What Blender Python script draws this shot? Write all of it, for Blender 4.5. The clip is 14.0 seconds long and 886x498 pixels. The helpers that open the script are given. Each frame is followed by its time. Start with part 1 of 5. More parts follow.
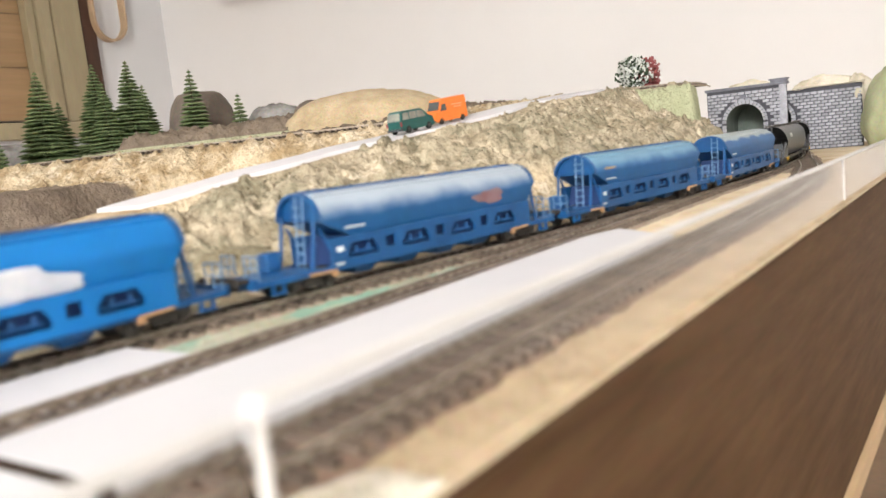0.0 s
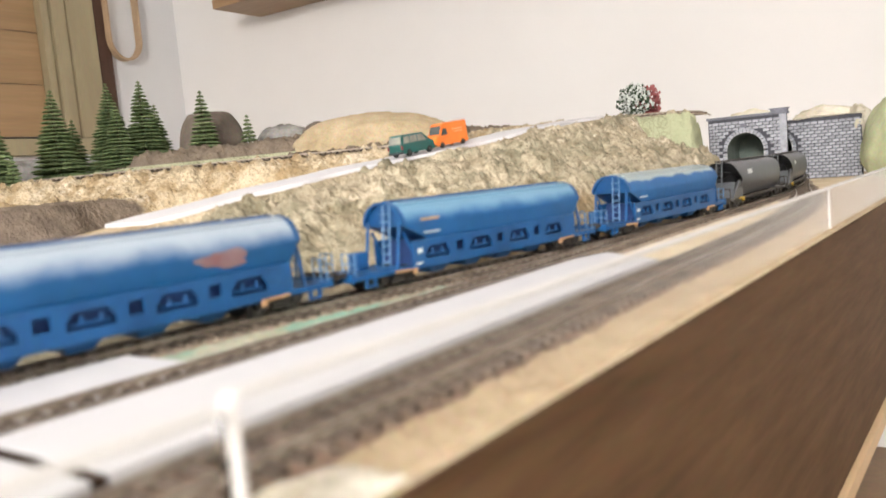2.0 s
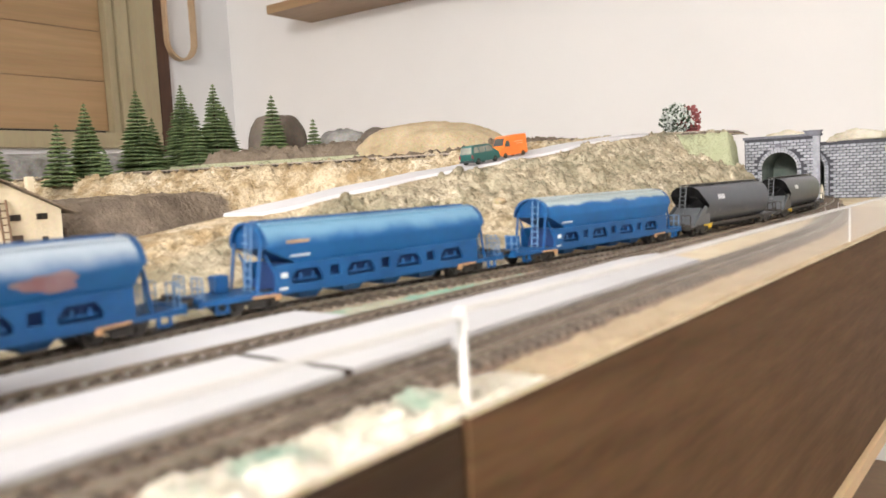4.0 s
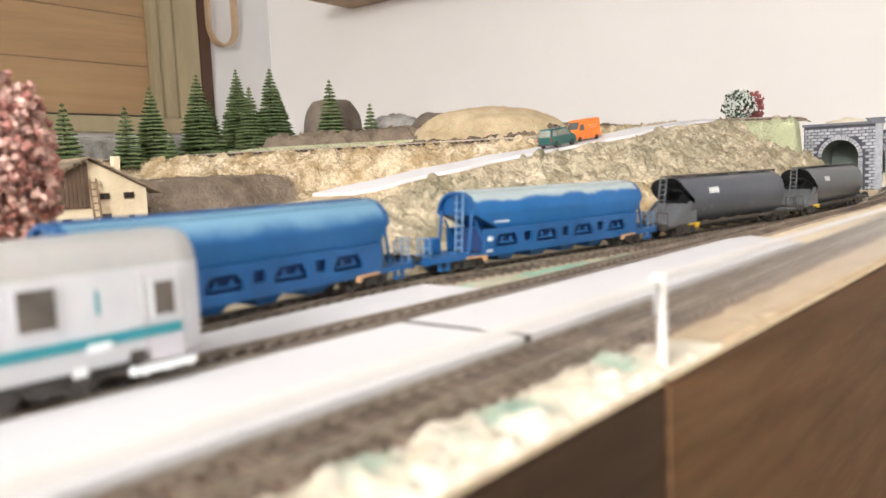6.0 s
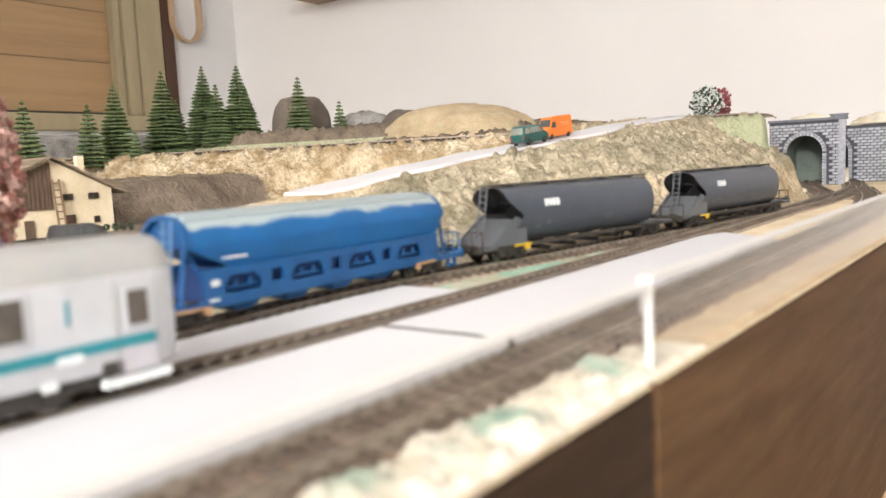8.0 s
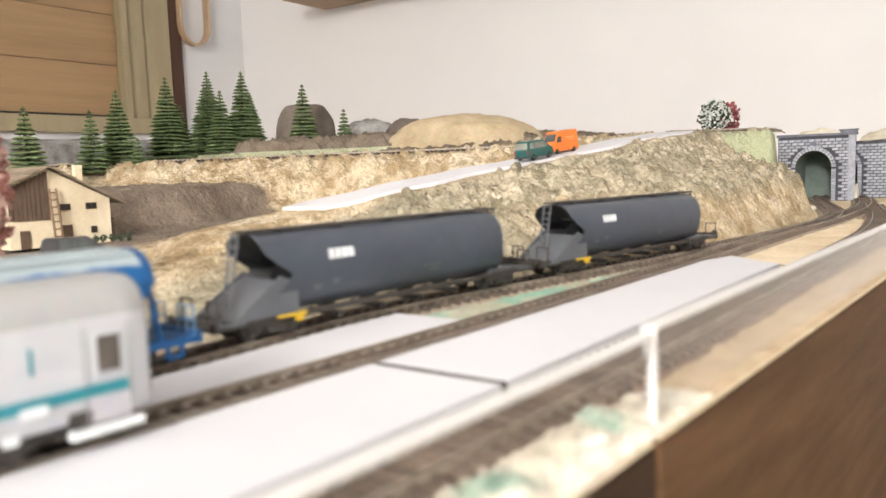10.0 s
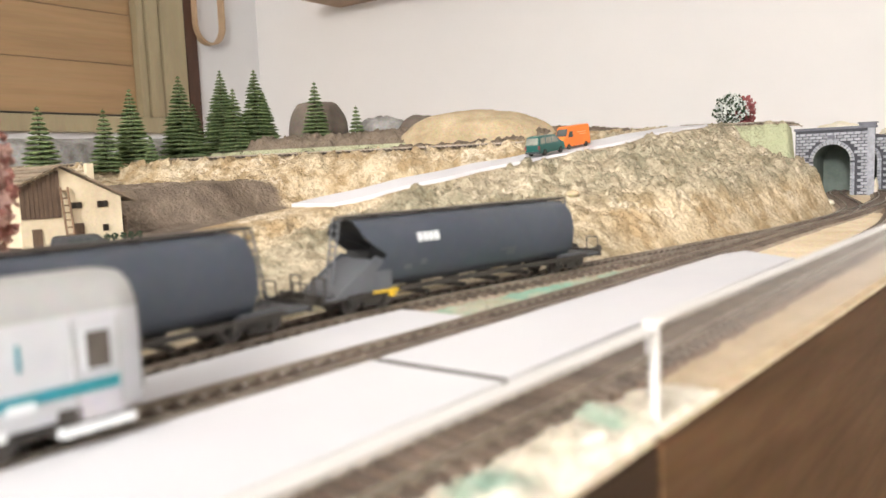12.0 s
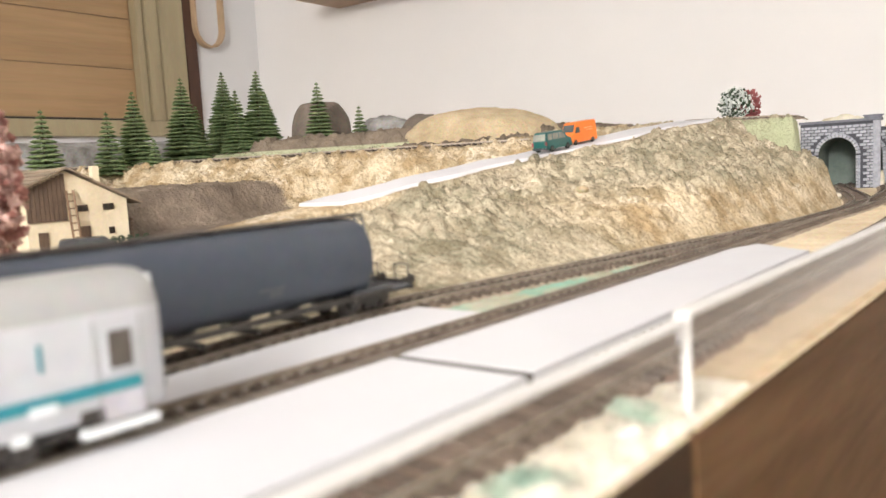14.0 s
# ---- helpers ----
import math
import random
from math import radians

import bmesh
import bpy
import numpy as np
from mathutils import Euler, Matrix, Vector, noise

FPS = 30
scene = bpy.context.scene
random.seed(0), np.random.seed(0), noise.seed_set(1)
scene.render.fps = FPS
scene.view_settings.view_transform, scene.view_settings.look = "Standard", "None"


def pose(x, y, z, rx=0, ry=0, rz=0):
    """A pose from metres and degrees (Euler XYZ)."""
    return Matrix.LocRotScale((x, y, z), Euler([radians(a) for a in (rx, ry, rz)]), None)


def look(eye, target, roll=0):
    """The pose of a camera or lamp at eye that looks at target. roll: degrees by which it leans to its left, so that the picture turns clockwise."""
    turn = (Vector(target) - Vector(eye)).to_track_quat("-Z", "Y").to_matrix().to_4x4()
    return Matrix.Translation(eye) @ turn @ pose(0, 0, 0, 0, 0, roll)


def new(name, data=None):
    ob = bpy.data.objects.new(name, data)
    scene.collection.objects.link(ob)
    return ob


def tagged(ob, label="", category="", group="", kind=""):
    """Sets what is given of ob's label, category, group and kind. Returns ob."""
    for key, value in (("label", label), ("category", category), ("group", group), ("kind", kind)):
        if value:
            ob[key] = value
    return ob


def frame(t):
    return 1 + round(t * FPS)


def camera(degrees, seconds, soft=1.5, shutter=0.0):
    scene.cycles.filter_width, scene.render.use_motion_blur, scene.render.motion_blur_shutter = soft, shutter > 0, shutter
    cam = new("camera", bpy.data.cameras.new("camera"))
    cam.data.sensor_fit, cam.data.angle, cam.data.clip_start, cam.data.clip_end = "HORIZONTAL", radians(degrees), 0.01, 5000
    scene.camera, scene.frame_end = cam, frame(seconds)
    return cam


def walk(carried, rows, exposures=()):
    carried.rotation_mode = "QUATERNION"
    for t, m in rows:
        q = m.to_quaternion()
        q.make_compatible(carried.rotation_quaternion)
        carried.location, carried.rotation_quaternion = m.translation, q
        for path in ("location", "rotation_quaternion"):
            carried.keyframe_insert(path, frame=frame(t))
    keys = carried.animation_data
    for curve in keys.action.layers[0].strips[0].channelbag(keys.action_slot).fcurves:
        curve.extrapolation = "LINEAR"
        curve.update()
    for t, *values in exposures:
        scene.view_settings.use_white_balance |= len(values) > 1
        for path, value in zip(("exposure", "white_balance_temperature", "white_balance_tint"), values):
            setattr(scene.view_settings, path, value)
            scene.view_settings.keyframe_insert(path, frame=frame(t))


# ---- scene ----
cam = camera(60.5, 14.0, 1.5, 0.5)
PATH = [
    (0, (0.016, -0.006, 0.068), (-1.067, 1.656, -0.19), -6.0),
    (0.5, (0.017, -0.002, 0.064), (-1.068, 1.661, -0.173), -5.9),
    (1, (0.025, -0.001, 0.061), (-1.059, 1.664, -0.17), -5.6),
    (1.5, (0.029, -0.006, 0.059), (-1.062, 1.655, -0.169), -5.4),
    (2, (0.033, -0.015, 0.068), (-1.066, 1.644, -0.131), -5.0),
    (2.2, (0.037, -0.03, 0.079), (-1.058, 1.632, -0.113), -4.7),
    (4.3, (0.056, -0.123, 0.071), (-1.116, 1.488, -0.106), -2.6),
    (4.5, (0.052, -0.128, 0.073), (-1.13, 1.475, -0.103), -2.5),
    (5, (0.039, -0.151, 0.069), (-1.164, 1.435, -0.123), -2.2),
    (5.5, (0.025, -0.157, 0.067), (-1.185, 1.422, -0.14), -2.4),
    (6, (0.016, -0.157, 0.068), (-1.194, 1.422, -0.14), -2.4),
    (6.5, (0.01, -0.157, 0.07), (-1.168, 1.445, -0.146), -2.3),
    (7, (0.008, -0.155, 0.071), (-1.149, 1.462, -0.144), -2.5),
    (7.5, (0.007, -0.154, 0.071), (-1.145, 1.467, -0.148), -2.6),
    (8, (0.009, -0.155, 0.07), (-1.135, 1.471, -0.151), -2.7),
    (8.5, (0.005, -0.152, 0.071), (-1.126, 1.483, -0.143), -2.6),
    (9, (0.002, -0.144, 0.08), (-1.134, 1.489, -0.129), -2.3),
    (11.5, (0.008, -0.137, 0.08), (-1.176, 1.461, -0.132), -2.1),
    (12, (0.006, -0.133, 0.078), (-1.184, 1.46, -0.135), -2.3),
    (12.5, (0.004, -0.136, 0.08), (-1.185, 1.458, -0.134), -2.5),
    (13, (0.005, -0.136, 0.081), (-1.18, 1.46, -0.136), -2.9),
    (13.5, (-0.001, -0.136, 0.078), (-1.188, 1.46, -0.132), -3.0),
    (14, (-0.002, -0.134, 0.076), (-1.195, 1.457, -0.137), -3.1),
]
walk(cam, [(t, look(eye, target, roll)) for t, eye, target, roll in PATH])
cam.data.dof.use_dof, cam.data.dof.focus_distance, cam.data.dof.aperture_fstop = True, 1.2, 10.0

# ---- light: a closed room with one ceiling lamp ----
world = bpy.data.worlds.new("room_air")
world.use_nodes = True
world.node_tree.nodes["Background"].inputs[0].default_value = (1.0, 0.95, 0.88, 1)
world.node_tree.nodes["Background"].inputs[1].default_value = 0.03
scene.world = world
LAMP_W = 300.0
lamp_data = bpy.data.lights.new("room_lamp", "POINT")
lamp_data.shadow_soft_size, lamp_data.energy, lamp_data.color = 0.28, LAMP_W, (1.0, 0.975, 0.935)
lamp_ob = new("room_lamp", lamp_data)
lamp_ob.matrix_world = pose(0.45, -2.4, 1.30)


# ---- helpers for meshes ----
def sm(u):
    u = min(1.0, max(0.0, u))
    return u * u * (3 - 2 * u)


def box(bm, x0, x1, y0, y1, z0, z1):
    vs = [bm.verts.new(p) for p in ((x0, y0, z0), (x1, y0, z0), (x1, y1, z0), (x0, y1, z0), (x0, y0, z1), (x1, y0, z1), (x1, y1, z1), (x0, y1, z1))]
    for f in ((3, 2, 1, 0), (4, 5, 6, 7), (0, 1, 5, 4), (1, 2, 6, 5), (2, 3, 7, 6), (3, 0, 4, 7)):
        bm.faces.new([vs[i] for i in f])
    return vs


def loft(bm, rings, closed=True, caps=True):
    """Skins rings of points, each of one length, one to the next."""
    rows = [[bm.verts.new(p) for p in ring] for ring in rings]
    n = len(rows[0])
    for a, b in zip(rows, rows[1:]):
        for i in range(n if closed else n - 1):
            j = (i + 1) % n
            bm.faces.new((a[i], a[j], b[j], b[i]))
    if caps and closed:
        bm.faces.new(rows[0][::-1])
        bm.faces.new(rows[-1])
    bmesh.ops.recalc_face_normals(bm, faces=bm.faces)
    return rows


def rod(bm, a, b, r, n=8, r2=None):
    a, b = Vector(a), Vector(b)
    q = (b - a).to_track_quat("Z", "Y").to_matrix()
    rings = []
    for c, rr in ((a, r), (b, r if r2 is None else r2)):
        rings.append([c + q @ Vector((rr * math.cos(2 * math.pi * i / n), rr * math.sin(2 * math.pi * i / n), 0)) for i in range(n)])
    loft(bm, rings)


def bevel(bm, w, seg=2):
    bmesh.ops.bevel(bm, geom=list(bm.edges), offset=w, segments=seg, affect="EDGES", clamp_overlap=True)


def mesh_of(name, bm, mat, smooth=False):
    me = bpy.data.meshes.new(name)
    bm.to_mesh(me)
    bm.free()
    me.materials.append(mat)
    if smooth:
        for p in me.polygons:
            p.use_smooth = True
    return me


def part(name, bm, mat, parent=None, label="", smooth=False, at=None):
    ob = new(name, mesh_of(name, bm, mat, smooth))
    if parent is not None:
        ob.parent = parent
    if at is not None:
        ob.matrix_basis = at
    if label:
        ob["label"] = label
    return ob


def empty(name, label, category, group="", at=None):
    ob = new(name)
    ob.empty_display_size = 0.01
    if at is not None:
        ob.matrix_basis = at
    return tagged(ob, label, category, group)


# ---- materials ----
def mat(name, color, rough=0.6, color2=None, scale=40.0, metal=0.0, bump=0.0, bscale=None, fine=0.12, coord="Object", stretch=(1, 1, 1), spec=0.5, detail=6.0):
    m = bpy.data.materials.new(name)
    m.use_nodes = True
    nt = m.node_tree
    b = nt.nodes["Principled BSDF"]
    b.inputs["Roughness"].default_value = rough
    b.inputs["Metallic"].default_value = metal
    b.inputs["Specular IOR Level"].default_value = spec
    tc = nt.nodes.new("ShaderNodeTexCoord")
    mp = nt.nodes.new("ShaderNodeMapping")
    mp.inputs["Scale"].default_value = stretch
    nt.links.new(tc.outputs[coord], mp.inputs["Vector"])
    n1 = nt.nodes.new("ShaderNodeTexNoise")
    n1.inputs["Scale"].default_value, n1.inputs["Detail"].default_value, n1.inputs["Roughness"].default_value = scale, detail, 0.6
    nt.links.new(mp.outputs[0], n1.inputs["Vector"])
    ramp = nt.nodes.new("ShaderNodeValToRGB")
    ramp.color_ramp.elements[0].position, ramp.color_ramp.elements[1].position = 0.35, 0.65
    c2 = color2 if color2 else tuple(c * 0.78 for c in color)
    ramp.color_ramp.elements[0].color, ramp.color_ramp.elements[1].color = (*c2, 1), (*color, 1)
    nt.links.new(n1.outputs["Fac"], ramp.inputs["Fac"])
    n2 = nt.nodes.new("ShaderNodeTexNoise")
    n2.inputs["Scale"].default_value, n2.inputs["Detail"].default_value = (bscale or scale * 8), 4.0
    nt.links.new(mp.outputs[0], n2.inputs["Vector"])
    mix = nt.nodes.new("ShaderNodeMix")
    mix.data_type, mix.blend_type = "RGBA", "OVERLAY"
    mix.inputs["Factor"].default_value = fine
    nt.links.new(ramp.outputs["Color"], mix.inputs["A"])
    nt.links.new(n2.outputs["Color"], mix.inputs["B"])
    hsv = nt.nodes.new("ShaderNodeHueSaturation")
    nt.links.new(mix.outputs["Result"], hsv.inputs["Color"])
    nt.links.new(hsv.outputs["Color"], b.inputs["Base Color"])
    if bump:
        bp = nt.nodes.new("ShaderNodeBump")
        bp.inputs["Strength"].default_value, bp.inputs["Distance"].default_value = min(1.0, bump), 0.002
        nt.links.new(n2.outputs["Fac"], bp.inputs["Height"])
        nt.links.new(bp.outputs["Normal"], b.inputs["Normal"])
    return m


def vary(m, amount=0.25):
    """Lets the brightness of a material differ from one object to the next."""
    nt = m.node_tree
    info = nt.nodes.new("ShaderNodeObjectInfo")
    mr = nt.nodes.new("ShaderNodeMapRange")
    mr.inputs["To Min"].default_value, mr.inputs["To Max"].default_value = 1 - amount, 1 + amount
    nt.links.new(info.outputs["Random"], mr.inputs["Value"])
    hsv = [n for n in nt.nodes if n.type == "HUE_SAT"][0]
    nt.links.new(mr.outputs[0], hsv.inputs["Value"])
    return m


M_WALL = mat("white_wall_paint", (0.83, 0.82, 0.815), 0.9, (0.80, 0.79, 0.785), 1.5, bump=0.15, bscale=120, fine=0.03)
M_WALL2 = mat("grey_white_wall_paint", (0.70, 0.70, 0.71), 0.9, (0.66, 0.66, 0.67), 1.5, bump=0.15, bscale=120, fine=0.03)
M_FLOOR = mat("room_floor_wood", (0.25, 0.16, 0.09), 0.5, None, 6)
M_PLY = mat("pale_plywood", (0.55, 0.40, 0.24), 0.6, (0.48, 0.34, 0.20), 6, stretch=(8, 1, 8), fine=0.1)
M_FASCIA = mat("brown_stained_wood", (0.118, 0.068, 0.034), 0.7, (0.074, 0.041, 0.020), 9, stretch=(6, 1.0, 10), bump=0.1, bscale=60, fine=0.25, spec=0.12)
M_FASCIA2 = mat("dark_stained_wood", (0.050, 0.031, 0.019), 0.7, (0.032, 0.020, 0.013), 9, stretch=(6, 1.0, 10), bump=0.1, bscale=60, fine=0.25, spec=0.12)
M_BOARD = mat("sandy_glued_ground", (0.70, 0.60, 0.43), 0.95, (0.58, 0.46, 0.30), 22, bump=0.6, bscale=420, fine=0.35)
M_PAPER = mat("white_card", (0.60, 0.60, 0.62), 0.8, (0.55, 0.55, 0.58), 5, bump=0.04, fine=0.02)
M_SLEEPER = vary(mat("dark_brown_sleeper", (0.15, 0.115, 0.088), 0.85, (0.095, 0.072, 0.055), 90, bump=0.3), 0.3)
M_RAIL = mat("weathered_rail_metal", (0.42, 0.37, 0.31), 0.35, (0.28, 0.235, 0.19), 60, metal=0.5)
M_BED = mat("brown_ballast", (0.43, 0.355, 0.27), 0.95, (0.28, 0.225, 0.17), 200, bump=0.9, bscale=700, fine=0.4)
M_BED_BROWN = mat("red_brown_ballast", (0.32, 0.225, 0.165), 0.95, (0.19, 0.133, 0.098), 130, bump=0.9, bscale=600, fine=0.4)
M_DARKWOOD = mat("dark_brown_post_wood", (0.075, 0.032, 0.018), 0.5, None, 10, stretch=(8, 8, 1))
M_SHUTTER = mat("honey_wood_panel", (0.37, 0.24, 0.125), 0.5, (0.30, 0.19, 0.095), 2.2, stretch=(1, 0.5, 9), fine=0.1)
M_FRAME = mat("olive_beige_window_frame", (0.36, 0.305, 0.19), 0.5, (0.32, 0.265, 0.165), 4, stretch=(6, 6, 1))
M_STRAP = mat("tan_leather_strap", (0.50, 0.36, 0.23), 0.6, (0.44, 0.31, 0.19), 20)
M_SHELF = mat("oak_shelf_wood", (0.38, 0.25, 0.14), 0.5, (0.31, 0.20, 0.11), 5, stretch=(1, 8, 8))

# ---- the room ----
XL, YB, XR, YF, ZF, ZC = -3.06, 2.48, 1.9, -3.2, -0.85, 1.85


def structure(name, bm, m, label, category, smooth=False):
    return tagged(part(name, bm, m, None, label, smooth), label, category, kind="structure")


def slab(name, m, label, category, *c):
    bm = bmesh.new()
    box(bm, *c)
    return structure(name, bm, m, label, category)


slab("wall_back", M_WALL, "plain white painted plaster wall behind the layout", "wall", XL - 0.1, XR + 0.1, YB, YB + 0.1, ZF, ZC)
slab("wall_right", M_WALL, "plain white painted plaster wall of the room", "wall", XR, XR + 0.1, YF, YB, ZF, ZC)
slab("wall_front", M_WALL, "plain white painted plaster wall of the room", "wall", XL - 0.1, XR + 0.1, YF - 0.1, YF, ZF, ZC)
slab("floor", M_FLOOR, "brown wooden room floor below the layout", "floor", XL, XR, YF, YB, ZF - 0.05, ZF)
slab("ceiling", M_WALL, "plain white painted room ceiling", "ceiling", XL - 0.1, XR + 0.1, YF - 0.1, YB + 0.1, ZC, ZC + 0.1)
WY0, WY1, WZ0, WZ1 = 0.1, 2.03, 0.350, 1.65
bm = bmesh.new()
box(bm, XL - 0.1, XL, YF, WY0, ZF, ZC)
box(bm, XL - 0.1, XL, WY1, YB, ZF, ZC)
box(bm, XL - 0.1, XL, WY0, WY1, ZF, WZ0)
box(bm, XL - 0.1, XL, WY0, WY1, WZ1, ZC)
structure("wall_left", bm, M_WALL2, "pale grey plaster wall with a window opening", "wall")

window = tagged(new("window_1"), "window with olive frame closed by a honey wood panel", "window", kind="structure")
bm = bmesh.new()
for z in range(6):
    z0 = WZ0 + 0.012 + z * 0.214
    box(bm, XL - 0.055, XL - 0.03, WY0 + 0.02, WY1 - 0.228, z0, z0 + 0.211)
part("wooden_panel", bm, M_SHUTTER, window, "honey-coloured wooden boards")
for y0, y1, d in ((WY1 - 0.225, WY1 - 0.190, 0.012), (WY1 - 0.186, WY1 - 0.126, 0.026), (WY1 - 0.122, WY1, 0.034), (WY0, WY0 + 0.1, 0.03)):
    bm = bmesh.new()
    box(bm, XL - 0.06, XL + d, y0, y1, WZ0 - 0.0, WZ1)
    bevel(bm, 0.003)
    part("window_frame", bm, M_FRAME, window)
bm = bmesh.new()
box(bm, XL - 0.06, XL + 0.035, WY0, WY1, WZ0 - 0.07, WZ0 - 0.002)
bevel(bm, 0.004)
part("window_sill", bm, M_FRAME, window)
bm = bmesh.new()
box(bm, XL + 0.001, XL + 0.03, WY1 + 0.003, WY1 + 0.068, -0.1, WZ1)
bevel(bm, 0.003)
structure("trim", bm, M_DARKWOOD, "dark brown wooden post beside the window", "trim")
# strap: a band hanging in a loop
bm = bmesh.new()
pts = []
for i in range(33):
    a = math.pi * (1 + i / 32)
    pts.append((0.072 * math.cos(a), 0.085 * math.sin(a)))
pts = [(-0.072, 0.9), (-0.072, 0.4)] + pts + [(0.072, 0.4), (0.072, 0.9)]
rows = [[bm.verts.new((XL + 0.02 + dx, 2.158 + y, 0.785 + z)) for dx in (0.0, 0.04)] for y, z in pts]
for a, b in zip(rows, rows[1:]):
    bm.faces.new((a[0], a[1], b[1], b[0]))
strap = tagged(part("strap", bm, M_STRAP), "tan leather strap hanging in a loop on the wall", "strap")
sol = strap.modifiers.new("thickness", "SOLIDIFY")
sol.thickness = 0.010
# wall shelf
bm = bmesh.new()
box(bm, -2.48, 0.9, YB - 0.27, YB, 0.823, 0.86)
bevel(bm, 0.002)
shelf = tagged(part("wall_shelf", bm, M_SHELF), "oak board shelf fixed high on the white wall", "shelf")

# ---- the baseboard and its fascia ----
EDGE0, EDGE1 = Vector((-0.070, 0.062, 0)), Vector((-0.038, 0.535, 0))
EDIR = (EDGE1 - EDGE0).normalized()
EOUT = Vector((EDIR.y, -EDIR.x, 0))
ANG = math.degrees(math.atan2(-EDIR.x, EDIR.y))


def along(name, m, s0, s1, o0, o1, z0, z1, b=0.0):
    """A bar that runs beside the layout's front edge: s along it from the joint, o outwards."""
    bm = bmesh.new()
    box(bm, o0, o1, s0, s1, z0, z1)
    if b:
        bevel(bm, b)
    return part(name, bm, m, None, "", False, pose(EDGE0.x, EDGE0.y, 0, 0, 0, ANG))


lip = bmesh.new()
for s0, s1 in ((-0.75, 0.0035), (0.0075, 1.6)):
    box(lip, -1.62, -0.0163, s0, s1, -0.02, 0.0)
    box(lip, -0.0163, -0.0006, s0, s1, -0.0007, 0.0)
tagged(part("baseboard", lip, M_BOARD, None, "", False, pose(EDGE0.x, EDGE0.y, 0, 0, 0, ANG)), "sandy glued ground on the layout's flat board", "ground", kind="structure")
tagged(along("fascia_board", M_FASCIA, 0.0055, 1.6, -0.016, 0.0, -0.195, -0.0010, 0.0012), "brown stained wooden board along the layout's edge", "board", "fascia boards")
tagged(along("fascia_board", M_FASCIA2, -0.75, 0.0045, -0.0165, -0.0005, -0.195, -0.0012, 0.0012), "darker stained wooden board along the layout's edge", "board", "fascia boards")
tagged(along("table_rail", M_PLY, -0.75, 1.6, -0.016, 0.004, -0.212, -0.196, 0.001), "pale wooden batten below the fascia board", "batten")
table = tagged(empty("layout_table", "pale wooden trestle that carries the layout board", "table"), kind="")
for s in (-0.6, 1.4):
    for o in (-0.45, -1.5):
        leg = along("leg", M_PLY, s - 0.03, s + 0.03, o - 0.03, o + 0.03, ZF, -0.0205)
        leg.parent = table

M_ACRYL = bpy.data.materials.new("clear_acrylic")
M_ACRYL.use_nodes = True
nt = M_ACRYL.node_tree
bs = nt.nodes["Principled BSDF"]
bs.inputs["Base Color"].default_value = (0.97, 0.97, 0.96, 1)
bs.inputs["Roughness"].default_value = 0.06
bs.inputs["Transmission Weight"].default_value = 1.0
bs.inputs["IOR"].default_value = 1.14
M_ACRYLEDGE = mat("frosted_acrylic_edge", (0.62, 0.61, 0.595), 0.5, (0.57, 0.56, 0.545), 30, fine=0.03)


def pane(s0, s1, o, top, group):
    th = tagged(along("acrylic_pane", M_ACRYL, s0, s1, o - 0.0024, o + 0.0024, 0.0, top), "clear acrylic strip standing on edge along the layout", "acrylic pane", group)
    th.visible_shadow = False
    for name, c in (("top_edge", (o - 0.0025, o + 0.0025, s0, s1, top + 0.0001, top + 0.0011)), ("end_edge", (o - 0.0025, o + 0.0025, s0 - 0.0011, s0 - 0.0001, 0.0, top))):
        bm = bmesh.new()
        box(bm, *c)
        part(name, bm, M_ACRYLEDGE, th, "sawn frosted edge")
    return th


pane(0.012, 0.55, -0.006, 0.031, "acrylic panes")
pane(-0.70, 0.009, -0.006, 0.029, "acrylic panes")
pane(0.553, 1.20, -0.006, 0.031, "acrylic panes")


# ---- tracks ----
def spline(P, n=24):
    P = [Vector((*p, 0)) for p in P]
    out = []
    for i in range(len(P) - 1):
        p0, p1, p2, p3 = P[max(i - 1, 0)], P[i], P[i + 1], P[min(i + 2, len(P) - 1)]
        for k in range(n):
            u = k / n
            out.append(0.5 * (2 * p1 + (p2 - p0) * u + (2 * p0 - 5 * p1 + 4 * p2 - p3) * u * u + (3 * p1 - p0 - 3 * p2 + p3) * u ** 3))
    return out + [P[-1]]


class Way:
    """A line in the plan, by its length."""

    def __init__(self, P):
        self.p = spline(P)
        self.l = [0.0]
        for a, b in zip(self.p, self.p[1:]):
            self.l.append(self.l[-1] + (b - a).length)
        pairs = sorted((p.y, p.x) for p in self.p)
        self.ys, self.xs = [p[0] for p in pairs], [p[1] for p in pairs]

    def at(self, s):
        i = int(np.searchsorted(self.l, s)) - 1
        i = min(max(i, 0), len(self.p) - 2)
        u = (s - self.l[i]) / (self.l[i + 1] - self.l[i])
        return self.p[i].lerp(self.p[i + 1], u)

    def heading(self, s):
        return (self.at(s + 0.004) - self.at(s - 0.004)).normalized()


WAY_A = Way([(-0.34, -0.75), (-0.30, -0.45), (-0.274, -0.2), (-0.266, -0.05), (-0.266, 0.05), (-0.266, 0.13), (-0.258, 0.2), (-0.246, 0.26), (-0.226, 0.36), (-0.193, 0.52), (-0.168, 0.66), (-0.148, 0.85), (-0.141, 1.03), (-0.146, 1.2), (-0.160, 1.33), (-0.177, 1.42), (-0.221, 1.5), (-0.275, 1.58), (-0.335, 1.66), (-0.44, 1.69), (-0.7, 1.69), (-0.95, 1.69)])
WAY_B = Way([(-0.245, -0.55), (-0.222, -0.25), (-0.205, 0.0), (-0.196, 0.11), (-0.187, 0.24), (-0.174, 0.45), (-0.166, 0.62), (-0.15, 0.85)])
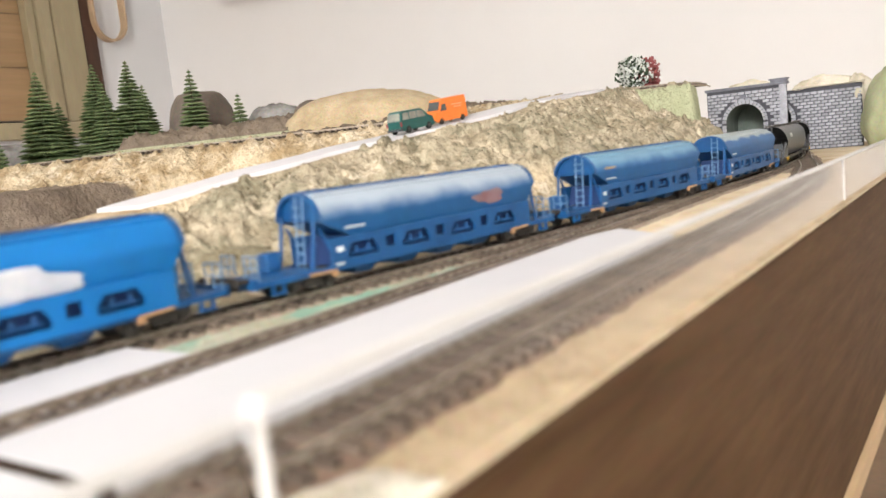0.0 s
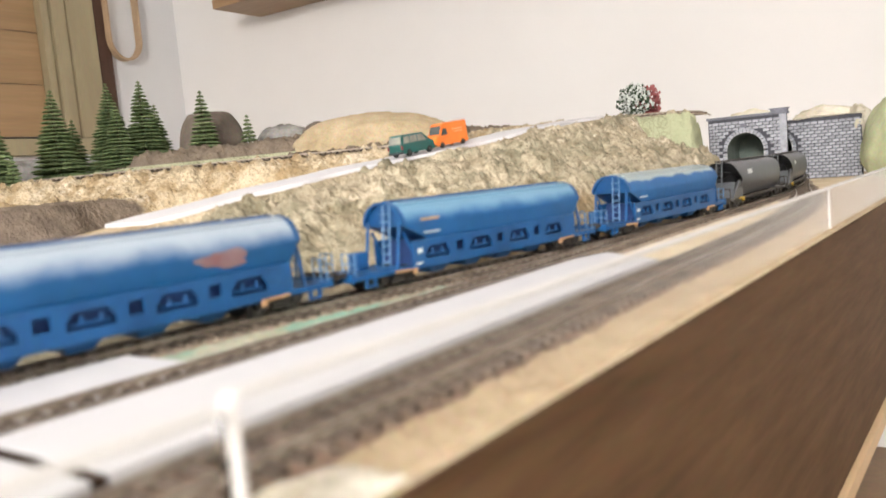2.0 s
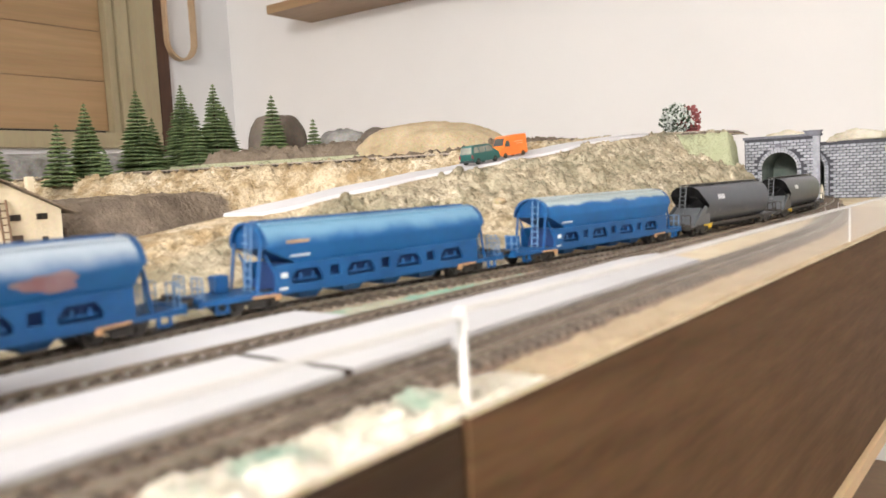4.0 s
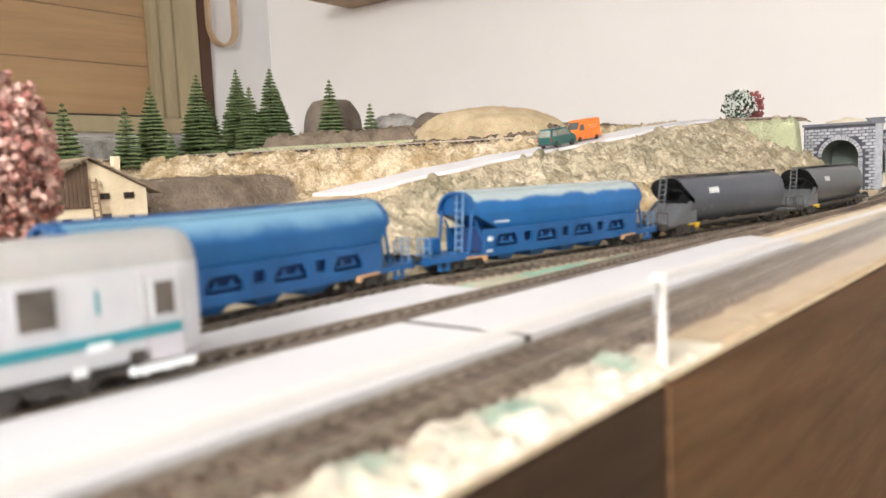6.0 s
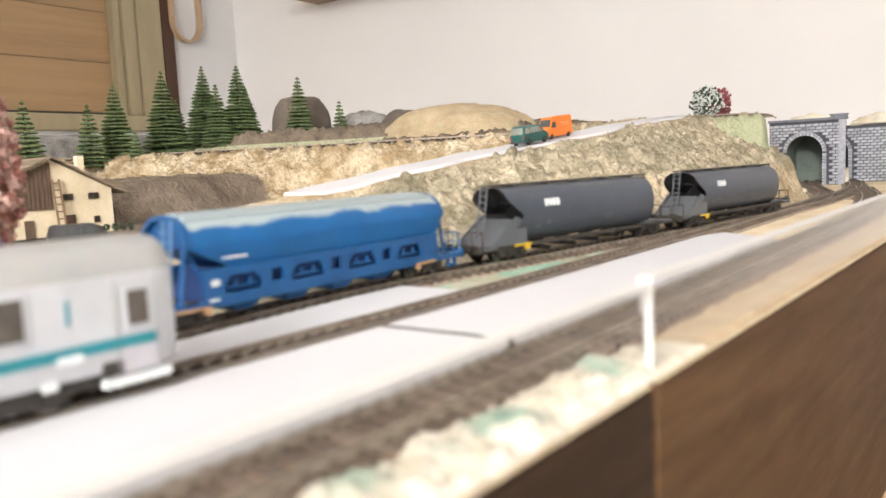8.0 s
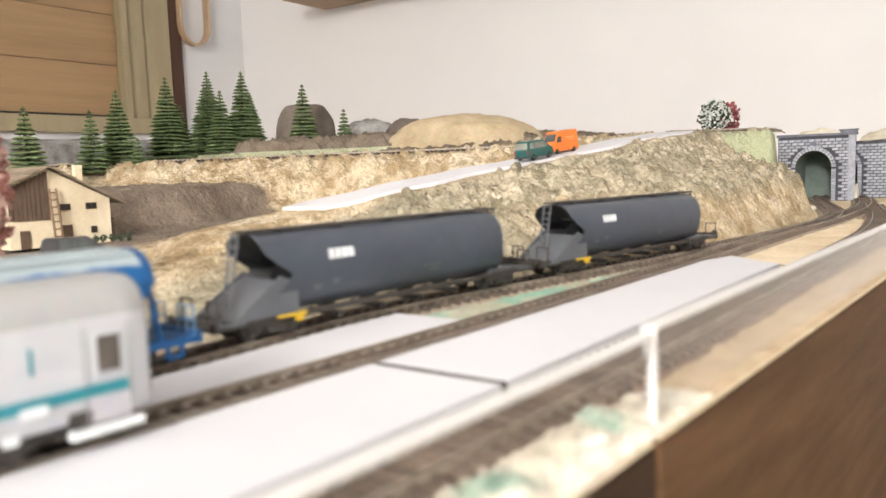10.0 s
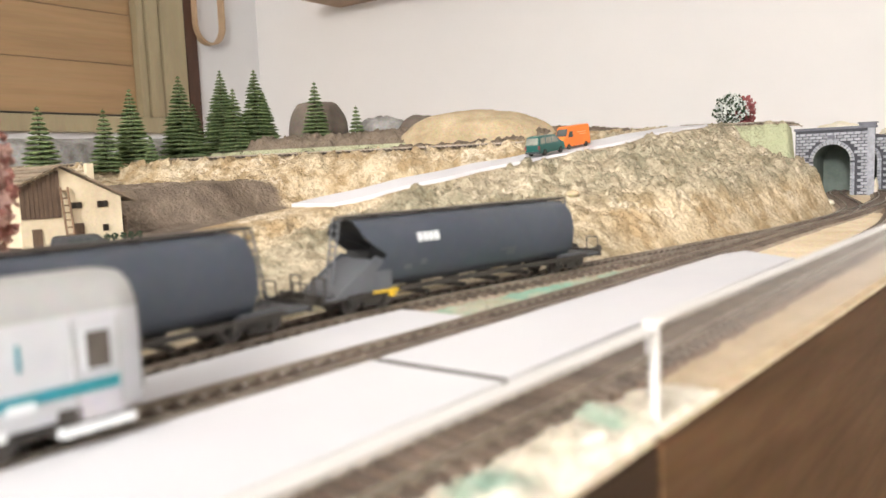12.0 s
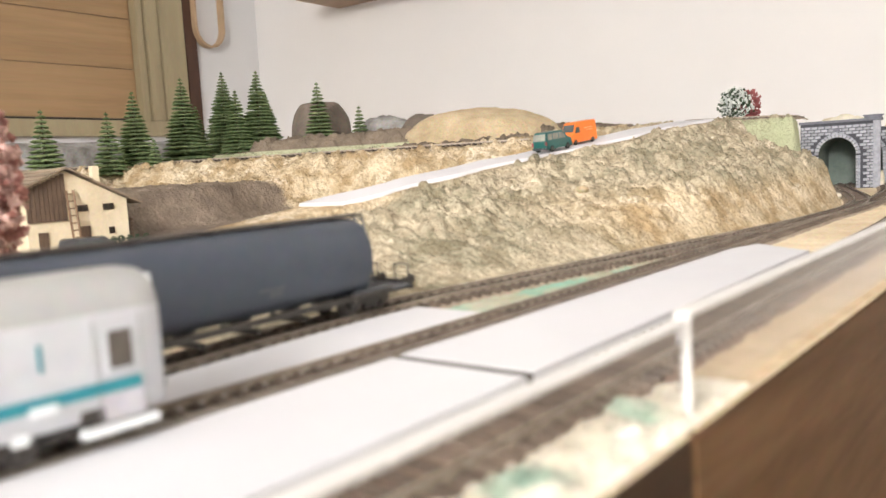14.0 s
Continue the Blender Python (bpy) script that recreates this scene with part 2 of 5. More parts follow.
WAY_C = Way([(-0.150, -0.55), (-0.128, -0.2), (-0.115, 0.0), (-0.107, 0.16), (-0.100, 0.32), (-0.088, 0.55), (-0.085, 0.75), (-0.10, 0.95), (-0.125, 1.12), (-0.142, 1.25)])
WAY_L = Way([(-0.252, 1.68), (-0.252, 1.5), (-0.246, 1.40), (-0.222, 1.28), (-0.185, 1.13), (-0.155, 0.98), (-0.148, 0.85)])


def lie(p, d, z=0.0):
    return pose(p.x, p.y, z, 0, 0, math.degrees(math.atan2(-d.x, d.y)))


SLEEPER = None


def track(way, s0, s1, z=0.0, label="model railway track with dark sleepers and weathered rails", wide=0.0155, bed=M_BED):
    global SLEEPER
    th = tagged(new("railway_track"), label, "railway track", "tracks on the layout", kind="structure")
    n = max(2, int((s1 - s0) / 0.012))
    if bed:
        bm = bmesh.new()
        rows = []
        for i in range(n + 1):
            p, d = way.at(s0 + (s1 - s0) * i / n), way.heading(s0 + (s1 - s0) * i / n)
            o = Vector((d.y, -d.x, 0))
            rows.append([p + o * x + Vector((0, 0, z + h + 0.0006 * noise.noise(p * 90 + o * x * 60))) for x, h in ((-0.021, 0.0), (-0.017, 0.0022), (0.0, 0.0026), (0.017, 0.0022), (0.021, 0.0))])
        loft(bm, rows, closed=False)
        part("ballast", bm, bed, th)
    for side in (-1, 1):
        bm = bmesh.new()
        rows = []
        for i in range(n + 1):
            p, d = way.at(s0 + (s1 - s0) * i / n), way.heading(s0 + (s1 - s0) * i / n)
            o = Vector((d.y, -d.x, 0))
            c = p + o * side * 0.0085
            rows.append([c + o * x + Vector((0, 0, z + h)) for x, h in ((-0.0010, 0.0044), (0.0010, 0.0044), (0.0004, 0.0051), (0.0005, 0.0070), (-0.0005, 0.0070), (-0.0004, 0.0051))])
        loft(bm, rows)
        part("rail", bm, M_RAIL, th)
    if SLEEPER is None:
        bm = bmesh.new()
        box(bm, -wide, wide, -0.0015, 0.0015, 0.0022, 0.0045)
        box(bm, -0.0108, -0.0068, -0.0013, 0.0013, 0.0045, 0.0052)
        box(bm, 0.0068, 0.0108, -0.0013, 0.0013, 0.0045, 0.0052)
        SLEEPER = mesh_of("sleeper", bm, M_SLEEPER)
    s = s0 + 0.003
    while s < s1:
        ob = new("sleeper", SLEEPER)
        ob.parent = th
        ob.matrix_basis = lie(way.at(s), way.heading(s), z)
        s += 0.0082
    return th


def seek(way, y):
    return min((abs(p.y - y), l) for p, l in zip(way.p, way.l))[1]


def card(P, z0, z1, label):
    bm = bmesh.new()
    lo, hi = [bm.verts.new((x, y, z0)) for x, y in P], [bm.verts.new((x, y, z1)) for x, y in P]
    bm.faces.new(lo[::-1]), bm.faces.new(hi)
    for i in range(len(P)):
        j = (i + 1) % len(P)
        bm.faces.new((lo[i], lo[j], hi[j], hi[i]))
    bmesh.ops.recalc_face_normals(bm, faces=bm.faces)
    return tagged(part("card_strip", bm, M_PAPER), label, "card strip", "white card strips")


def ribbon(ys, left, right, end):
    return [(left(y), y) for y in ys] + end + [(right(y), y) for y in reversed(ys)]


def xb(way, y):
    """The x of a way at y (the part that runs up the layout)."""
    return float(np.interp(y, way.ys, way.xs))


ys = [-0.5, -0.25, -0.1, 0.0, 0.0765]
card(ribbon(ys, lambda y: xb(WAY_B, y) + 0.0120, lambda y: xb(WAY_C, y) - 0.0175, []), 0.0003, 0.0062, "flat white card strip lying between two tracks")
ys = [0.0812, 0.16, 0.25, 0.36, 0.43]
card(ribbon(ys, lambda y: xb(WAY_B, y) + 0.0120, lambda y: xb(WAY_C, y) - 0.0175, [(-0.153, 0.462), (-0.112, 0.428)]), 0.0003, 0.0064, "flat white card strip lying between two tracks")
ys = [-0.5, -0.25, -0.1, 0.0, 0.08, 0.13, 0.165]
card(ribbon(ys, lambda y: max(xb(WAY_A, y) + 0.0185, xb(WAY_B, y) - 0.085), lambda y: xb(WAY_B, y) - 0.0120, []), 0.0003, 0.0058, "flat white card strip with a cut end between two tracks")

# dark filler added in the card joint to draw the gap's shade
seam = [(xb(WAY_B, 0.079) + 0.0122, 0.0767), (xb(WAY_C, 0.079) - 0.0177, 0.0767), (xb(WAY_C, 0.079) - 0.0177, 0.0810), (xb(WAY_B, 0.079) + 0.0122, 0.0810)]
bm = bmesh.new()
loft(bm, [[(x, y, z) for x, y in seam] for z in (-0.012, 0.0060)])
tagged(part("joint_shade_strip", bm, M_FASCIA2), "added dark strip standing in for the shaded gap between two card strips", "strip")

for way, y0, y1, lab, bed in ((WAY_A, -0.6, 1.64, "model railway track of dark sleepers that bends into a tunnel", M_BED), (WAY_B, -0.5, 0.70, "straight model railway track between white card strips", M_BED), (WAY_C, -0.5, 1.2, "model railway track beside the acrylic edge strip", M_BED_BROWN)):
    track(way, seek(way, y0), seek(way, y1), 0.0, lab, bed=bed)
track(WAY_L, 0.02, WAY_L.l[-1] - 0.02, 0.0, "curved model railway track leading into a stone tunnel arch")


# ---- the hill ----
def ridge_y(x):
    return 0.644 + (x + 0.967) * 0.36


def road_x(y):
    return float(np.interp(y, (0.20, 0.25, 0.36, 0.44, 0.55, 0.67, 0.75, 0.90, 1.0), (-0.55, -0.52, -0.475, -0.443, -0.408, -0.388, -0.362, -0.345, -0.34)))


def road_z(y):
    return float(np.interp(y, (0.10, 0.15, 0.25, 0.33, 0.44, 0.53, 0.67, 0.75, 0.90, 1.2), (0.012, 0.018, 0.034, 0.048, 0.067, 0.0795, 0.0935, 0.106, 0.119, 0.122)))


def crest(y):
    return road_z(y) - 0.002


def ground(x, y):
    """The height of the land without its roughness, and how rough it is."""
    d = xb(WAY_A, y) - 0.021 - x
    foot = sm(d / 0.014)
    # flat field with the house, plateau wall, sandy ridge
    field = 0.012 + 0.014 * sm((y - 0.15) / 0.4) + 0.02 * sm((x + 0.62) / 0.2) * sm((y - 0.2) / 0.25)
    plateau = 0.046 * sm((-0.79 - x + 0.06 * noise.noise(Vector((0, y * 6, 0)))) / 0.045) * sm((y - 0.30) / 0.05)
    low = field + plateau
    ry = ridge_y(x)
    r = sm((y - ry + 0.10) / 0.085)
    land = low + (0.104 - low) * r
    land += 0.042 * sm((y - ry - 0.16) / 0.06) * sm((-0.5 - x) / 0.2) * sm((x + 1.17) / 0.06)
    # embankment beside the train's track
    w = 0.135 + 0.02 * math.sin(y * 17) + 0.10 * sm((y - 0.86) / 0.14)
    c = crest(y)
    low_face = 0.22 + 0.20 * sm((y - 0.42) / 0.15)
    near = c * ((1 - low_face) * sm(d / (w + 0.02)) + low_face * sm(d / 0.046))
    near += 0.005 * sm(d / 0.03) * (1 - sm((d - 0.045) / 0.04)) * sm((y - 0.36) / 0.06)
    step = sm((y - 1.045 - 0.33 * (x + 0.30)) / 0.010)
    if step > 0:
        cut = 0.066 * sm(d / 0.085) ** 0.7 + 0.054 * sm((d - 0.086) / 0.010)
        near = near * (1 - step) + cut * step
    far = sm((d - 0.15) / 0.11) * (1 - sm((y - 0.60) / 0.18))
    emb = near * (1 - far) + land * far if far > 0 else near
    if y > 0.6 and d > 0.13:
        emb = max(emb, land * sm((d - 0.13) / 0.1))
    tip = min(0.93 + 2.0 * max(0.0, -0.165 - x), 1.16 + 0.5 * max(0.0, -0.28 - x))
    end = 1 - sm((y - tip + 0.015 - 0.012 * noise.noise(Vector((x * 40, y * 40, 3)))) / 0.032)
    z = emb if d < 0.28 or y > 0.78 else land
    # the white road
    rz = road_z(y)
    q = abs(x - road_x(y))
    if 0.20 < y < 1.0:
        k = 1 - sm((q - 0.026) / 0.03)
        k *= sm((y - 0.20) / 0.06)
        z = z + (rz - z) * k
    back = sm((y - 1.28) / 0.03) * sm((-0.34 - x) / 0.03)
    z = z * max(end, back)
    rough = 1.0 if not (0.20 < y < 0.98 and q < 0.034) else 0.06
    rough *= min(1.0, max(0.15, z / 0.05)) * (0.35 if (x < -0.6 and y < ry - 0.1) else 1.0)
    return z * foot, rough * foot


def relief(x, y):
    p = Vector((x, y, 0))
    a = noise.fractal(p * 34, 0.9, 2.1, 5)
    b = noise.noise(p * 170)
    r = abs(noise.noise(p * 60 + Vector((7, 0, 0))))
    c = noise.noise(p * 95 + Vector((0, 0, 5)))
    # broken plaster plates, each at a height of its own
    w = p * 62 + 0.9 * noise.noise_vector(p * 40)
    dist, pts = noise.voronoi(w)
    plate = noise.cell(pts[0] * 37.7)
    w2 = p * 150 + 0.6 * noise.noise_vector(p * 90)
    chip = noise.cell(noise.voronoi(w2)[1][0] * 37.7)
    gap = min(1.0, (dist[1] - dist[0]) / 0.12)
    return 0.0046 * a + 0.0016 * b + 0.0056 * plate * gap + 0.0026 * chip - 0.0032 * (1 - gap) + 0.0028 * max(0.0, c) ** 2 - 0.006 * (0.25 - r if r < 0.25 else 0)


def land_z(x, y):
    z, k = ground(x, y)
    return z


def hill():
    bm = bmesh.new()
    STEP = 0.0042
    cols = {}
    x0, x1, y0, y1 = -1.50, -0.15, -0.60, 1.66
    # finer near the camera, coarser far off
    xs, x = [], x1
    while x > x0:
        xs.append(x)
        x -= STEP * (0.62 if x > -0.55 else 1.4)
    yv, y = [], y0
    while y < y1:
        yv.append(y)
        y += STEP * (0.62 if 0.2 < y < 1.15 else 1.5)
    grid = []
    for x in xs:
        col = []
        for y in yv:
            z, k = ground(x, y)
            zz = z + relief(x, y) * k - 0.0006
            if z < 0.0008:
                zz = -0.003
            col.append(bm.verts.new((x, y, zz)))
        grid.append(col)
    for a, b in zip(grid, grid[1:]):
        for j in range(len(yv) - 1):
            bm.faces.new((a[j], a[j + 1], b[j + 1], b[j]))
    bmesh.ops.recalc_face_normals(bm, faces=bm.faces)
    ob = part("hill", bm, M_HILL, None, "", True)
    tagged(ob, "rough plaster hillside in sand, ochre and moss green with a dark plateau", "hillside", kind="structure")
    return ob


def node_math(nt, op, a, b=None, clamp=False):
    n = nt.nodes.new("ShaderNodeMath")
    n.operation, n.use_clamp = op, clamp
    for i, v in enumerate((a, b)):
        if v is None:
            continue
        if isinstance(v, (int, float)):
            n.inputs[i].default_value = v
        else:
            nt.links.new(v, n.inputs[i])
    return n.outputs[0]


def node_step(nt, v, lo, hi):
    n = nt.nodes.new("ShaderNodeMapRange")
    n.interpolation_type = "SMOOTHSTEP"
    n.inputs["From Min"].default_value, n.inputs["From Max"].default_value = lo, hi
    nt.links.new(v, n.inputs["Value"])
    return n.outputs[0]


def node_noise(nt, vec, scale, detail=5.0, rough=0.6):
    n = nt.nodes.new("ShaderNodeTexNoise")
    n.inputs["Scale"].default_value, n.inputs["Detail"].default_value, n.inputs["Roughness"].default_value = scale, detail, rough
    nt.links.new(vec, n.inputs["Vector"])
    return n.outputs["Fac"]


def node_mix(nt, fac, a, b):
    n = nt.nodes.new("ShaderNodeMix")
    n.data_type = "RGBA"
    for key, v in (("Factor", fac), ("A", a), ("B", b)):
        if isinstance(v, tuple):
            n.inputs[key].default_value = (*v, 1)
        elif isinstance(v, (int, float)):
            n.inputs[key].default_value = v
        else:
            nt.links.new(v, n.inputs[key])
    return n.outputs["Result"]


def hill_material():
    m = bpy.data.materials.new("painted_plaster_land")
    m.use_nodes = True
    nt = m.node_tree
    b = nt.nodes["Principled BSDF"]
    b.inputs["Roughness"].default_value = 0.95
    b.inputs["Specular IOR Level"].default_value = 0.2
    tc = nt.nodes.new("ShaderNodeTexCoord")
    vec = tc.outputs["Object"]
    sep = nt.nodes.new("ShaderNodeSeparateXYZ")
    nt.links.new(vec, sep.inputs[0])
    x, y, z = sep.outputs
    big, mid, fine = node_noise(nt, vec, 9), node_noise(nt, vec, 24), node_noise(nt, vec, 210, 3)
    # ochre and sand
    sand = node_mix(nt, node_step(nt, mid, 0.40, 0.62), (0.41, 0.30, 0.17), (0.64, 0.53, 0.365))
    # moss and grey-green towards the embankment's upper slope
    moss = node_mix(nt, node_step(nt, mid, 0.38, 0.62), (0.27, 0.25, 0.175), (0.47, 0.405, 0.295))
    up = node_step(nt, node_math(nt, "ADD", z, node_math(nt, "MULTIPLY", big, 0.05)), 0.055, 0.085)
    right = node_step(nt, node_math(nt, "ADD", x, node_math(nt, "MULTIPLY", big, 0.06)), -0.42, -0.36)
    col = node_mix(nt, node_math(nt, "MULTIPLY", up, right), sand, moss)
    nearend = node_math(nt, "MULTIPLY", node_step(nt, y, 0.48, 0.38), right)
    col = node_mix(nt, nearend, col, moss)
    # dark field and plateau
    ridge = node_math(nt, "SUBTRACT", y, node_math(nt, "ADD", node_math(nt, "MULTIPLY", x, 0.36), 0.992))
    jag = node_math(nt, "ADD", ridge, node_math(nt, "MULTIPLY", node_math(nt, "SUBTRACT", mid, 0.5), 0.05))
    dark_here = node_math(nt, "MULTIPLY", node_step(nt, jag, -0.105, -0.12), node_step(nt, node_math(nt, "ADD", x, node_math(nt, "MULTIPLY", big, 0.1)), -0.60, -0.66))
    dark = node_mix(nt, node_step(nt, mid, 0.35, 0.65), (0.17, 0.135, 0.106), (0.225, 0.18, 0.142))
    dark_here = node_math(nt, "MULTIPLY", dark_here, node_step(nt, z, 0.004, 0.010))
    col = node_mix(nt, dark_here, col, dark)
    bank = node_math(nt, "MULTIPLY", node_step(nt, jag, 0.060, 0.080), node_step(nt, x, -0.52, -0.6))
    col = node_mix(nt, bank, col, dark)
    dark_here = node_math(nt, "MAXIMUM", dark_here, bank)
    # bare white plaster patches
    white = node_math(nt, "MULTIPLY", node_step(nt, node_noise(nt, vec, 16), 0.58, 0.64), node_step(nt, fine, 0.3, 0.6))
    white = node_math(nt, "MULTIPLY", white, node_math(nt, "SUBTRACT", 1.0, dark_here))
    col = node_mix(nt, node_math(nt, "MULTIPLY", white, 0.75), col, (0.74, 0.66, 0.52))
    # green painted bluff at the far end
    green = node_math(nt, "MULTIPLY", node_step(nt, node_math(nt, "SUBTRACT", y, node_math(nt, "MULTIPLY", x, 0.33)), 1.126, 1.136), node_step(nt, z, 0.060, 0.070))
    green = node_math(nt, "MULTIPLY", green, node_step(nt, z, 0.1235, 0.1215))
    col = node_mix(nt, green, col, node_mix(nt, mid, (0.38, 0.41, 0.25), (0.46, 0.48, 0.33)))
    plain = node_math(nt, "SUBTRACT", 1.0, node_math(nt, "MULTIPLY", node_math(nt, "MAXIMUM", dark_here, green), 0.85))
    vor = nt.nodes.new("ShaderNodeTexVoronoi")
    vor.feature = "DISTANCE_TO_EDGE"
    vor.inputs["Scale"].default_value = 75
    warp = nt.nodes.new("ShaderNodeVectorMath")
    warp.operation = "MULTIPLY_ADD"
    nz = nt.nodes.new("ShaderNodeTexNoise")
    nz.inputs["Scale"].default_value = 60
    nt.links.new(vec, nz.inputs["Vector"])
    nt.links.new(nz.outputs["Color"], warp.inputs[0])
    warp.inputs[1].default_value = (0.03, 0.03, 0.03)
    nt.links.new(vec, warp.inputs[2])
    nt.links.new(warp.outputs[0], vor.inputs["Vector"])
    cell = nt.nodes.new("ShaderNodeTexVoronoi")
    cell.inputs["Scale"].default_value = 80
    nt.links.new(warp.outputs[0], cell.inputs["Vector"])
    tone = nt.nodes.new("ShaderNodeSeparateColor")
    nt.links.new(cell.outputs["Color"], tone.inputs[0])
    col = node_mix(nt, node_math(nt, "MULTIPLY", node_step(nt, tone.outputs[0], 0.72, 0.75), node_math(nt, "MULTIPLY", plain, 0.30)), col, (0.72, 0.63, 0.47))
    col = node_mix(nt, node_math(nt, "MULTIPLY", node_step(nt, tone.outputs[0], 0.22, 0.19), node_math(nt, "MULTIPLY", plain, 0.30)), col, (0.20, 0.155, 0.09))
    # shade of crevices between the plaster chips, painted in as dark lines
    crevice_shade = node_math(nt, "MULTIPLY", node_step(nt, vor.outputs["Distance"], 0.10, 0.02), node_step(nt, big, 0.42, 0.60))
    col = node_mix(nt, node_math(nt, "MULTIPLY", crevice_shade, 0.35), col, (0.17, 0.13, 0.075))
    chip = node_math(nt, "MULTIPLY", node_step(nt, node_noise(nt, vec, 95, 2), 0.62, 0.68), node_step(nt, mid, 0.4, 0.55))
    col = node_mix(nt, node_math(nt, "MULTIPLY", chip, node_math(nt, "MULTIPLY", plain, 0.40)), col, (0.70, 0.60, 0.43))
    # low spots of the fine bump darkened too, painting in their shade
    col = node_mix(nt, node_math(nt, "MULTIPLY", node_step(nt, fine, 0.54, 0.36), node_math(nt, "MULTIPLY", plain, 0.32)), col, (0.17, 0.13, 0.08))
    nt.links.new(col, b.inputs["Base Color"])
    bp = nt.nodes.new("ShaderNodeBump")
    bp.inputs["Strength"].default_value, bp.inputs["Distance"].default_value = 1.0, 0.0042
    nt.links.new(node_math(nt, "ADD", node_math(nt, "ADD", node_math(nt, "MULTIPLY", mid, 1.2), fine), node_math(nt, "MULTIPLY", tone.outputs[0], 0.5)), bp.inputs["Height"])
    nt.links.new(bp.outputs["Normal"], b.inputs["Normal"])
    return m


M_HILL = hill_material()
hill()

# the white road laid on the hill
bm = bmesh.new()
rows = []
for i in range(61):
    y = 0.335 + 0.575 * i / 60
    cx, z = road_x(y), road_z(y)
    half = 0.028 + 0.003 * math.sin(i * 0.7)
    rows.append([(cx - half, y, z - 0.004), (cx - half + 0.002, y, z + 0.0022), (cx + half - 0.002, y, z + 0.0022), (cx + half, y, z - 0.004)])
loft(bm, rows)
tagged(part("road", bm, M_PAPER), "white card road climbing over the hill", "road", kind="structure")

# upper tracks on the ridge and the hilltop
WAY_U = Way([(x, ridge_y(x) + 0.012) for x in (-1.42, -1.2, -1.0, -0.8, -0.6, -0.46)])
track(WAY_U, 0.02, WAY_U.l[-1] - 0.02, 0.1032, "narrow upper railway track along the sandy ridge", bed=None)
WAY_V = Way([(-0.42, 1.04), (-0.37, 1.085), (-0.31, 1.13), (-0.285, 1.20), (-0.30, 1.27)])
track(WAY_V, 0.02, WAY_V.l[-1] - 0.02, 0.122, "upper railway track curving over the hilltop")

# ---- the train ----
SPEED, START, PITCH = 0.0889, 1.935, 0.239


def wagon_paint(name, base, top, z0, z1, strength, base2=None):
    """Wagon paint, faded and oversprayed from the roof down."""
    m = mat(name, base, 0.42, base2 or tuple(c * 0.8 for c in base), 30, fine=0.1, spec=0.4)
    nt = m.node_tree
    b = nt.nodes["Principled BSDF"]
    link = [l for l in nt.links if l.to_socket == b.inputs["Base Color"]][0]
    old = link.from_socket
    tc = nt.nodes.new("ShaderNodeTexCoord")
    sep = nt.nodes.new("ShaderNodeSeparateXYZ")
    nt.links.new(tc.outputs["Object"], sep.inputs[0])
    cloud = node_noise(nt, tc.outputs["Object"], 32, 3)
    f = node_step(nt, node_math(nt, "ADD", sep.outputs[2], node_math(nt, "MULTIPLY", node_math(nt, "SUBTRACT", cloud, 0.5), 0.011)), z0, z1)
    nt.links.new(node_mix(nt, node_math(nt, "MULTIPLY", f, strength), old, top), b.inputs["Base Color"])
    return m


BLUE = (0.007, 0.105, 0.30)
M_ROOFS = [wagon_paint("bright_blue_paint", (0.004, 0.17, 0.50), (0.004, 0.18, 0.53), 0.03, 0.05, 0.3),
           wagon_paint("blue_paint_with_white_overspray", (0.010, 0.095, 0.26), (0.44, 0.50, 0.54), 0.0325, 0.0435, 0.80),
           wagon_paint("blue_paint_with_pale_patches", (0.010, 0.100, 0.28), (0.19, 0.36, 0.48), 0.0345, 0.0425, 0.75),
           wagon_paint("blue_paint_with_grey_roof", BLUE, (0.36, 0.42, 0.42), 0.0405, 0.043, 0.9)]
M_BLUE = mat("blue_wagon_steel", (0.007, 0.085, 0.25), 0.45, (0.005, 0.06, 0.185), 40, fine=0.15)
M_DARKIN = mat("dark_blue_recess", (0.006, 0.032, 0.13), 0.7, None, 30)
M_BLACK = mat("dark_grey_wagon_paint", (0.058, 0.068, 0.088), 0.36, (0.046, 0.055, 0.073), 24, fine=0.15, spec=0.45)
# near black that paints the shade inside the hollow wagon end
M_HOLLOW = mat("end_recess_shade_black", (0.010, 0.010, 0.011), 0.6, None, 40)
M_GREY = mat("mid_grey_wagon_steel", (0.10, 0.107, 0.118), 0.4, (0.075, 0.08, 0.09), 40)
M_BOGIE = mat("sooty_bogie_metal", (0.030, 0.027, 0.024), 0.6, (0.05, 0.042, 0.035), 80)
M_WHEEL = mat("worn_wheel_steel", (0.12, 0.11, 0.10), 0.4, (0.06, 0.055, 0.05), 80, metal=0.6)
M_LEVER = mat("salmon_lever_paint", (0.52, 0.30, 0.15), 0.5, None, 60)
M_YELLOW = mat("yellow_lever_paint", (0.70, 0.45, 0.03), 0.5, None, 60)
M_MARK = mat("white_print", (0.72, 0.74, 0.75), 0.6, (0.60, 0.63, 0.65), 60)
M_RAILING = mat("pale_blue_railing", (0.13, 0.25, 0.42), 0.5, None, 60)
M_RED = mat("brown_red_spray", (0.20, 0.085, 0.085), 0.6, (0.24, 0.16, 0.17), 50)
M_CLOUD = mat("white_spray_cloud", (0.66, 0.68, 0.72), 0.6, (0.50, 0.53, 0.60), 50)
WHEELS = []


